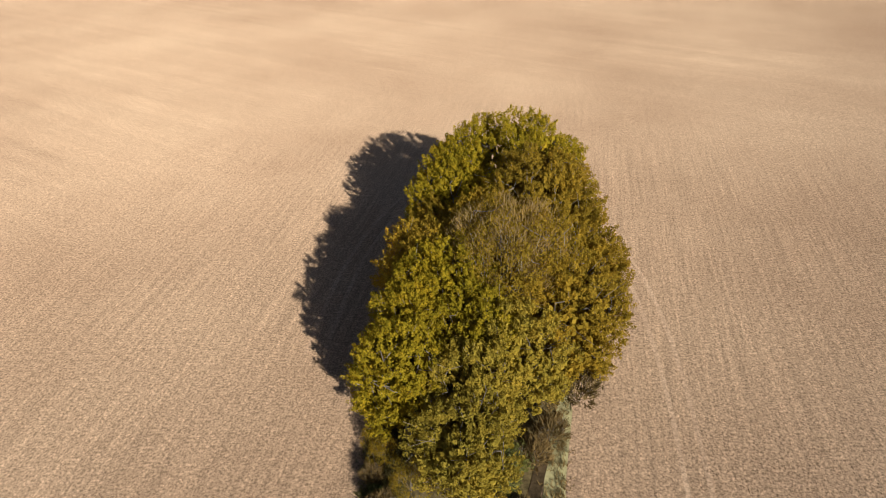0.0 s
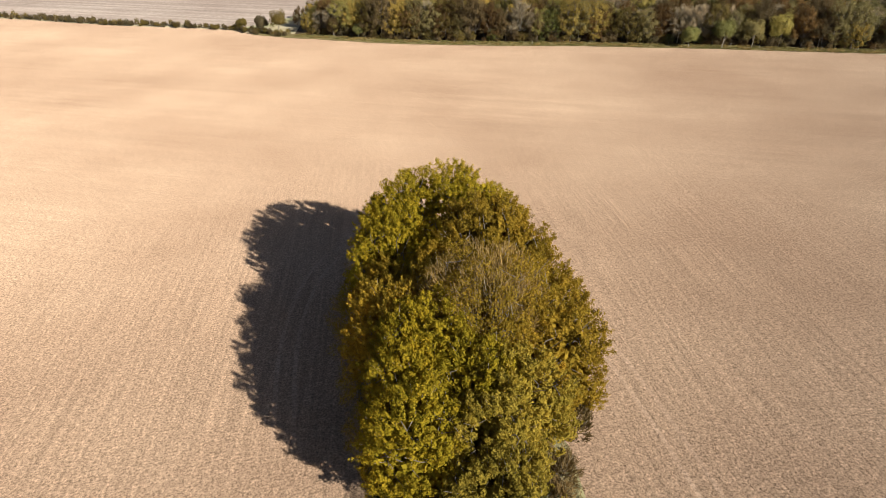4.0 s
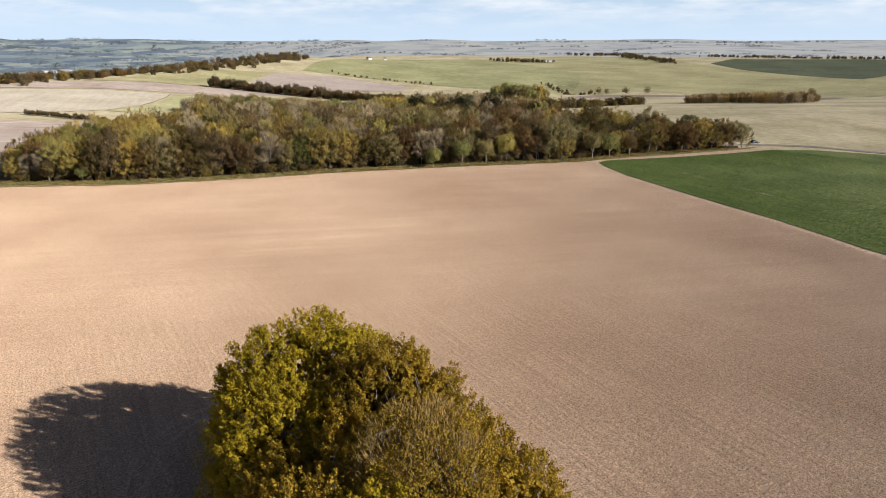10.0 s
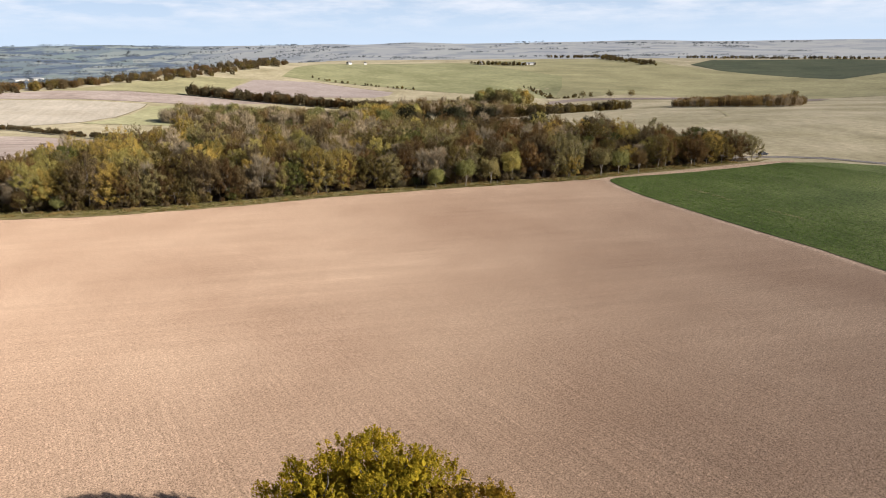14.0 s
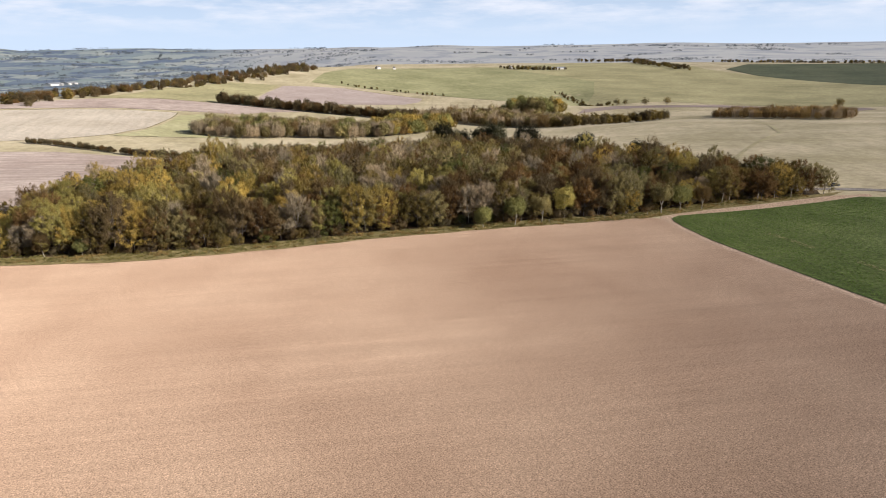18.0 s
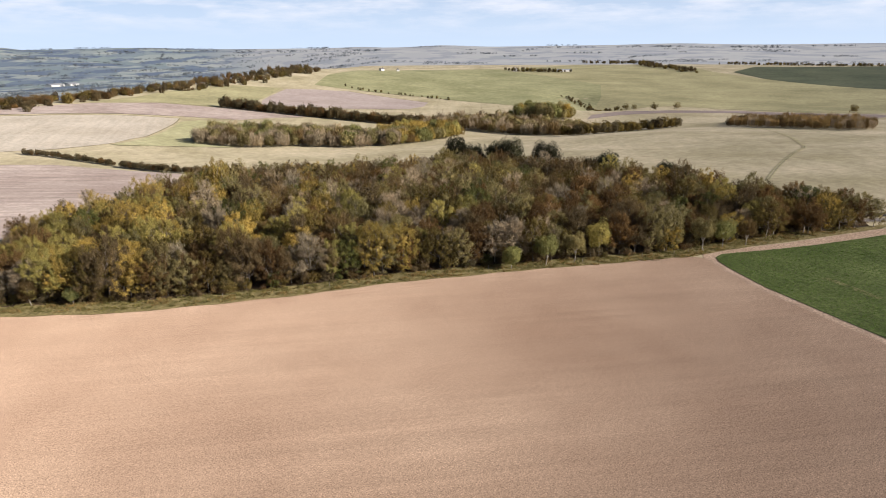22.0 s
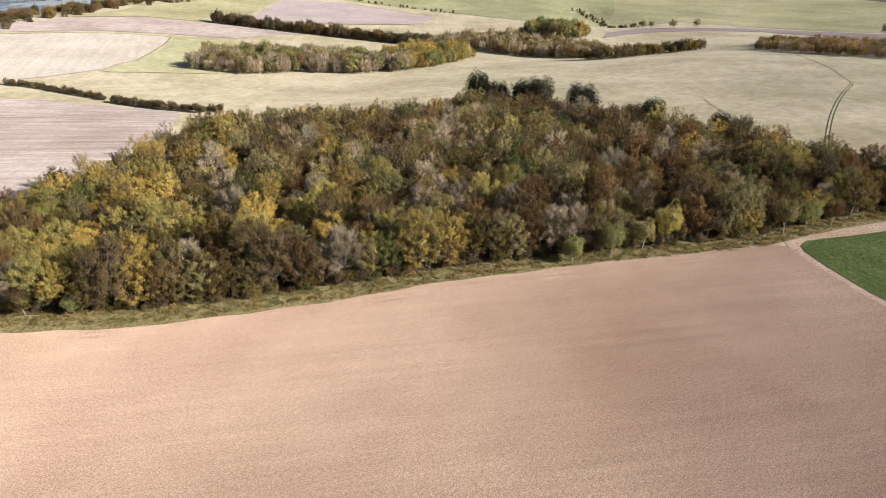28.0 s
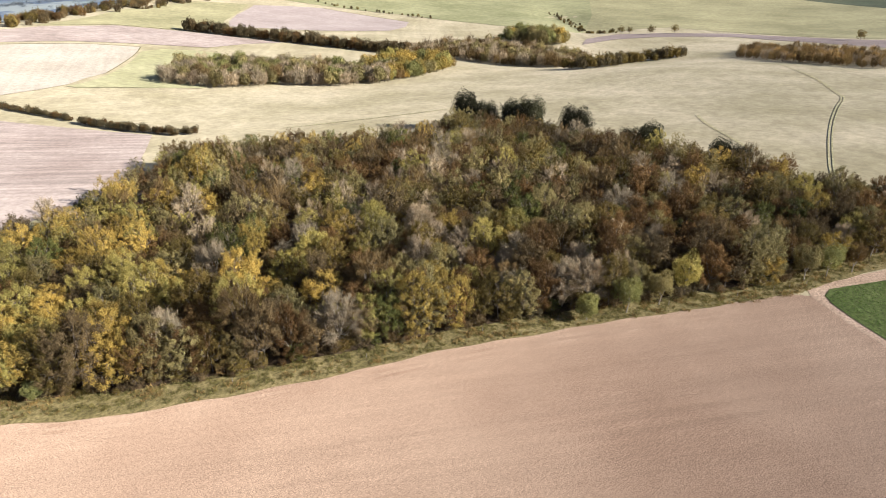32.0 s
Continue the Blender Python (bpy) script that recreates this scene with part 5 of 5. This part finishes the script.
field("clump_floor", [(-4.5, 28.6), (-6.6, 31.5), (-7.6, 38.7), (-7.2, 46), (-6.0, 56), (-3, 68), (0, 78), (5, 80.5), (13, 75), (15.5, 64), (14, 52), (11.5, 45), (9.2, 41), (7.4, 35.5), (6.0, 29.5), (3.5, 27.4), (-0.5, 27.2)], 6, 0.04, DRY_LITTER, "rough dry grass and litter under the clump", "ground")
field("grass_balk", [(10.5, 44.2), (9.3, 42.2), (7.5, 35.5), (5.9, 28), (4.0, 18), (6.5, 18), (8.1, 28), (8.9, 34), (10.8, 42)], 3, 0.06, WORN_GRASS, "strip of rough grass between ditch and field", "verge")
grass("clump_tufts", [(x, y, 0.05) for x, y in ((rng.uniform(-7.6, -4.0), rng.uniform(28.5, 46)) for _ in range(1500)) if y > 30.5 + (x + 6.5) * -0.8], 0.32, "dry grass at the clump's shaded edge")
grass("balk_tufts", [(x, y, 0.06) for x, y in ((rng.uniform(3.5, 11), rng.uniform(18, 44)) for _ in range(900)) if 0.16 * (y - 28) + 5.9 + 0.2 < x < 0.16 * (y - 28) + 8.1], 0.35, "rough dry grass beside the ditch", "straw")

# the ditch beside the clump, the fallen log and posts
ribbon("ditch", [(7.9, 39.5), (7.2, 36.0), (6.1, 32.5), (4.8, 28), (3.4, 22)], 1.0, 0.075, LITTER, "dark shaded ditch at the foot of the clump", "ditch", 1.5)


def limb_thing(name, segs, material, label, category):
    v, f = tubes(segs, 8)
    me = mesh_of(name, v, f, material, smooth=True)
    return tagged(new(name, me), label, category)


limb_thing("fallen_log", [((-7.3, 37.2, 0.12), (-6.9, 35.6, 0.16), 0.07, 0.09), ((-6.9, 35.6, 0.16), (-6.3, 33.6, 0.1), 0.09, 0.06)], POST_WOOD, "pale fallen branch lying at the clump's edge", "log")


def post(x, y, h, lean):
    r, t = 0.06, h * 0.1
    segs = [((0, 0, -0.2), (lean * 0.5, 0, h * 0.5), r, r * 0.97), ((lean * 0.5, 0, h * 0.5), (lean, 0, h), r * 0.97, r * 0.9), ((lean, 0, h), (lean, 0, h + 0.02), r * 0.9, r * 0.2)]
    ob = limb_thing("fence_post", segs, POST_WOOD, "weathered grey wooden fence post on the verge", "post")
    ob["group"] = "posts along the verge"
    ob.matrix_basis = pose(x, y, height(x, y), 0, 0, x * 40)


for x, y in ((60.5, 229.5), (85.2, 218.0), (110.5, 208.2), (127.0, 199.8), (152.0, 185.6), (168.5, 176.2), (178.0, 171.2), (182.5, 169.0), (187.0, 166.6)):
    post(x, y, 1.15, 0.05)

# the dark car on the road
CAR_PAINT = plain_material("dark_car_paint", (0.02, 0.021, 0.025), 0.25, 0.0, 2.0, 0.1)
GLASS_DARK = plain_material("tinted_glass", (0.03, 0.035, 0.04), 0.08, 0.0, 2.0, 0.1)
RUBBER = plain_material("tyre_rubber", (0.025, 0.025, 0.025), 0.85, 0.0, 5.0, 0.2)
ALLOY = plain_material("wheel_alloy", (0.5, 0.5, 0.52), 0.3, 0.9, 5.0, 0.1)
LAMP_GLASS = plain_material("lamp_glass", (0.75, 0.75, 0.72), 0.15, 0.0, 5.0, 0.05)


def extruded(name, profile, half, material, taper=1.0, bevel=0.04):
    """A side profile (length, height) drawn out across the width, with rounded edges."""
    bm = bmesh.new()
    a = [bm.verts.new((x, -half * (taper if z > 0.95 else 1), z)) for x, z in profile]
    b = [bm.verts.new((x, half * (taper if z > 0.95 else 1), z)) for x, z in profile]
    bm.faces.new(a[::-1])
    bm.faces.new(b)
    n = len(profile)
    for i in range(n):
        bm.faces.new((a[i], a[(i + 1) % n], b[(i + 1) % n], b[i]))
    bmesh.ops.recalc_face_normals(bm, faces=bm.faces)
    bmesh.ops.bevel(bm, geom=bm.edges[:], offset=bevel, segments=2, affect="EDGES", profile=0.6)
    me = bpy.data.meshes.new(name)
    bm.to_mesh(me)
    bm.free()
    me.materials.append(material)
    return me


car = tagged(new("car"), "small dark hatchback car standing on the pale road", "car")
part("body", extruded("body", [(-2.05, 0.3), (2.05, 0.3), (2.1, 0.62), (1.95, 0.8), (1.0, 0.95), (-1.6, 0.98), (-2.05, 0.9), (-2.1, 0.55)], 0.86, CAR_PAINT, 1.0, 0.06), car)
part("cabin", extruded("cabin", [(0.95, 0.93), (0.2, 1.42), (-1.3, 1.45), (-1.95, 0.96)], 0.78, GLASS_DARK, 0.86, 0.05), car, "dark glazed cabin")
part("roof", extruded("roof", [(0.2, 1.40), (0.15, 1.47), (-1.25, 1.50), (-1.32, 1.43)], 0.70, CAR_PAINT, 0.95, 0.02), car)
for sx in (-1.25, 1.3):
    for sy in (-0.8, 0.8):
        v, f = tubes([((0, -0.1, 0), (0, 0.1, 0), 0.31, 0.31), ((0, -0.1, 0), (0, -0.11, 0), 0.31, 0.2), ((0, 0.1, 0), (0, 0.11, 0), 0.31, 0.2)], 16)
        w = part("wheel", mesh_of("wheel", v, f, RUBBER, smooth=True), car)
        w.location = (sx, sy, 0.31)
        v, f = tubes([((0, -0.105, 0), (0, -0.11, 0), 0.19, 0.02), ((0, 0.105, 0), (0, 0.11, 0), 0.19, 0.02)], 12)
        part("rim", mesh_of("rim", v, f, ALLOY, smooth=True), w, "silver wheel rim")
for sy in (-0.62, 0.62):
    part("headlight", extruded("headlight", [(1.96, 0.62), (2.11, 0.62), (2.09, 0.74), (1.98, 0.76)], 0.14, LAMP_GLASS, 1.0, 0.02), car, "clear headlight").location = (0, sy, 0)
car.matrix_basis = pose(275.5, 144.2, 0.1, 0, 0, -24)

# farmsteads far off
WHITE_WALL = plain_material("white_render", (0.60, 0.58, 0.54), 0.8, 0.0, 1.0, 0.08)
SLATE = plain_material("slate_roof", (0.16, 0.15, 0.15), 0.7, 0.0, 1.0, 0.2)
PALE_ROOF = plain_material("pale_barn_roof", (0.27, 0.28, 0.29), 0.6, 0.0, 0.6, 0.1)
PANE = plain_material("window_pane", (0.05, 0.06, 0.07), 0.1, 0.0, 3.0, 0.1)


def house(x, y, turn, length, depth, eaves, ridge, label, roof_material, storeys=2, category="house"):
    ob = tagged(new(category), label, category)
    part("wall", extruded("wall", [(-length / 2, -1.0), (length / 2, -1.0), (length / 2, eaves), (-length / 2, eaves)], depth / 2, WHITE_WALL, 1.0, 0.03), ob)
    bm = bmesh.new()
    a = [bm.verts.new(p) for p in ((-length / 2 - 0.3, -depth / 2 - 0.4, eaves - 0.1), (-length / 2 - 0.3, depth / 2 + 0.4, eaves - 0.1), (-length / 2 - 0.3, 0, ridge))]
    b = [bm.verts.new(p) for p in ((length / 2 + 0.3, -depth / 2 - 0.4, eaves - 0.1), (length / 2 + 0.3, depth / 2 + 0.4, eaves - 0.1), (length / 2 + 0.3, 0, ridge))]
    for f in ((a[0], a[1], a[2]), (b[2], b[1], b[0]), (a[0], a[2], b[2], b[0]), (a[2], a[1], b[1], b[2]), (a[1], a[0], b[0], b[1])):
        bm.faces.new(f)
    bmesh.ops.recalc_face_normals(bm, faces=bm.faces)
    me = bpy.data.meshes.new("roof")
    bm.to_mesh(me)
    bm.free()
    me.materials.append(roof_material)
    roof = part("roof", me, ob, "pitched roof")
    if storeys:
        part("chimney", extruded("chimney", [(length * 0.3, ridge - 1.0), (length * 0.3 + 0.9, ridge - 1.0), (length * 0.3 + 0.9, ridge + 1.0), (length * 0.3, ridge + 1.0)], 0.4, SLATE, 1.0, 0.03), roof)
        for k in range(storeys):
            for i in range(3):
                cx = (i - 1) * length * 0.3
                for sy in (-1, 1):
                    w = part("window", extruded("window", [(cx - 0.5, 0.9 + k * 2.6), (cx + 0.5, 0.9 + k * 2.6), (cx + 0.5, 2.1 + k * 2.6), (cx - 0.5, 2.1 + k * 2.6)], 0.06, PANE, 1.0, 0.01), ob)
                    w.location = (0, sy * (depth / 2 + 0.02), 0)
    ob.matrix_basis = pose(x, y, height(x, y), 0, 0, turn)
    return ob


house(1112, 1608, 20, 16, 8, 5.2, 8.5, "white cottage with a slate roof on the green hill", SLATE)
house(1155, 1590, 60, 12, 7, 4.8, 8.0, "small white house with a slate roof on the green hill", SLATE)
house(1468, 1436, 30, 20, 9, 5.5, 9.5, "white farmhouse with a slate roof among trees", SLATE)
house(1560, 1330, -35, 40, 12, 4.5, 7.5, "long pale barn beside the far farmstead", PALE_ROOF, 0, "barn")
for x, y, l in ((440, 2290, 44), (490, 2320, 34)):
    house(x, y, 30, l, 26, 6, 9.5, "large pale barn on the floor of the vale", PALE_ROOF, 0, "barn")

# woods and hedgerows of the distance, with haze tinted blue-grey into the leaf colour
LEAF["hazy"] = leaf_material("haze_tinted_trees", [(0, (0.085, 0.108, 0.135)), (1, (0.15, 0.172, 0.19))], 0.0)
r = np.random.default_rng(44)
items = []
for _ in range(130):
    a, d = r.uniform(-0.15, 1.25), r.uniform(1700, 4700)
    cx, cy = d * math.sin(a), 60 + d * math.cos(a)
    if d < 2450 and not (0.781 * (cy - 1000) - 0.625 * (cx - 100) > 260 and cx < 900):
        continue
    run, along = r.uniform(40, 260), a + math.pi / 2 + r.normal(0, 0.35)
    size = 0.55 + d / 4500
    for i in range(int(run / (8 * size)) + 1):
        k = r.uniform(-0.5, 0.5) * run
        x, y = cx + math.sin(along) * k + r.normal(0, 8), cy + math.cos(along) * k + r.normal(0, 8)
        items.append((int(r.integers(4)), stand(x, y, k, size * r.uniform(0.7, 1.1), 0.6, 0.5)))
for _ in range(330):   # hedgerows and small woods down in the vale
    a, d = r.uniform(-0.25, 0.62), r.uniform(1000, 4300)
    cx, cy = d * math.sin(a), 60 + d * math.cos(a)
    if 0.781 * (cy - 1000) - 0.625 * (cx - 100) < 190:
        continue
    run, along, broad = r.uniform(30, 170), r.uniform(0, 3.14), r.choice([4, 8, 45])
    for i in range(int(run / 9) + 1):
        k, w = r.uniform(-0.5, 0.5) * run, r.normal(0, broad)
        x, y = cx + math.sin(along) * k + math.cos(along) * w, cy + math.cos(along) * k - math.sin(along) * w
        items.append((int(r.integers(4)), stand(x, y, k, (0.5 + d / 5000) * r.uniform(0.6, 1.1), 0.7, 0.5)))
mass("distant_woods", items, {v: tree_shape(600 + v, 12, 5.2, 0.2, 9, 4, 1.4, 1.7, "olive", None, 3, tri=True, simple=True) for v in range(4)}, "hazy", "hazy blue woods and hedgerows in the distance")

# leaves of the crop where the camera comes near it
LEAF["crop"] = leaf_material("crop_leaves", [(0, (0.060, 0.105, 0.020)), (0.6, (0.12, 0.19, 0.04)), (1, (0.22, 0.27, 0.08))], 0.2)
r = np.random.default_rng(77)
q = np.column_stack([r.uniform(60, 262, 330000), r.uniform(-70, 160, 330000), np.full(330000, 0.2)])
headland = [(x + 0.3, y) for x, y in CROP_EDGE] + [(203, 153.9), (218, 146.7), (241, 137.7), (262, 130.7), (262, 60), (190, -40), (120, -100)]
q = q[inside(headland, q[:, 0], q[:, 1])]
q = q[r.uniform(0, 1, len(q)) < ease(60, 8, edge_distance(CROP_EDGE + [(203, 154), (241, 138), (262, 131)], q[:, 0], q[:, 1]))]
q[:, 2] += r.uniform(0, 0.12, len(q))
v, f = leaf_quads(r, q, unit(r.normal(0, 0.45, q.shape) + (0, 0, 1)), 0.17, 0.5)
tagged(new("crop_leaves", mesh_of("crop_leaves", v, f, LEAF["crop"])), "broad green leaves of the young crop on the headland", "crop", kind="stuff")

# clods and stalks that lie over the ploughed soil, densest round the clump
r = np.random.default_rng(91)
q = np.column_stack([r.uniform(-120, 190, 850000), r.uniform(0, 262, 850000)])
away = np.hypot(q[:, 0] - 5, q[:, 1] - 60)
soil = [(-3, 268), (-120, 262), (-120, 0), (108, 0), (135, 60), (149.5, 97), (159, 121), (168, 142), (178, 159)] + [(x - 0.5, y - 0.8) for x, y in SOIL_EDGE[-1:1:-1]]
balk = [(-8, 26), (-8, 48), (-3, 70), (4, 82), (14, 76), (16, 62), (12, 44), (9, 28), (7, 16), (3, 16)]
q = q[(r.uniform(0, 1, len(q)) < np.clip(1.25 - away / 110, 0.16, 1)) & inside(soil, q[:, 0], q[:, 1]) & ~inside(balk, q[:, 0], q[:, 1])]
# close to the clump they lie in the drill rows
near, across = np.hypot(q[:, 0] - 5, q[:, 1] - 50) < 75, q[:, 0] * math.cos(0.2) - q[:, 1] * math.sin(0.2)
shift = (np.round(across / 0.36) * 0.36 - across + r.normal(0, 0.055, len(q))) * near * (r.uniform(0, 1, len(q)) < 0.8)
q = q + shift[:, None] * (math.cos(0.2), -math.sin(0.2))
n, turn = len(q), r.uniform(0, 6.28, len(q))
wide, tall = r.uniform(0.05, 0.12, n) * r.uniform(0.7, 1.25, n), r.uniform(0.03, 0.10, n)
ring = [np.column_stack([q[:, 0] + np.cos(turn + a) * wide, q[:, 1] + np.sin(turn + a) * wide * 0.8, np.full(n, -0.01)]) for a in (0, 2.0, 4.1)]
top = np.column_stack([q + r.normal(0, 0.03, q.shape), tall])
v = np.stack(ring + [top], 1).reshape(-1, 3)
k = np.arange(n)[:, None, None] * 4
f = (k + np.array([[0, 1, 3], [1, 2, 3], [2, 0, 3]])).reshape(-1, 3)
tagged(new("soil_clods", mesh_of("soil_clods", v, f, SOIL)), "small clods of pinkish brown soil strewn over the field", "clods", kind="stuff")
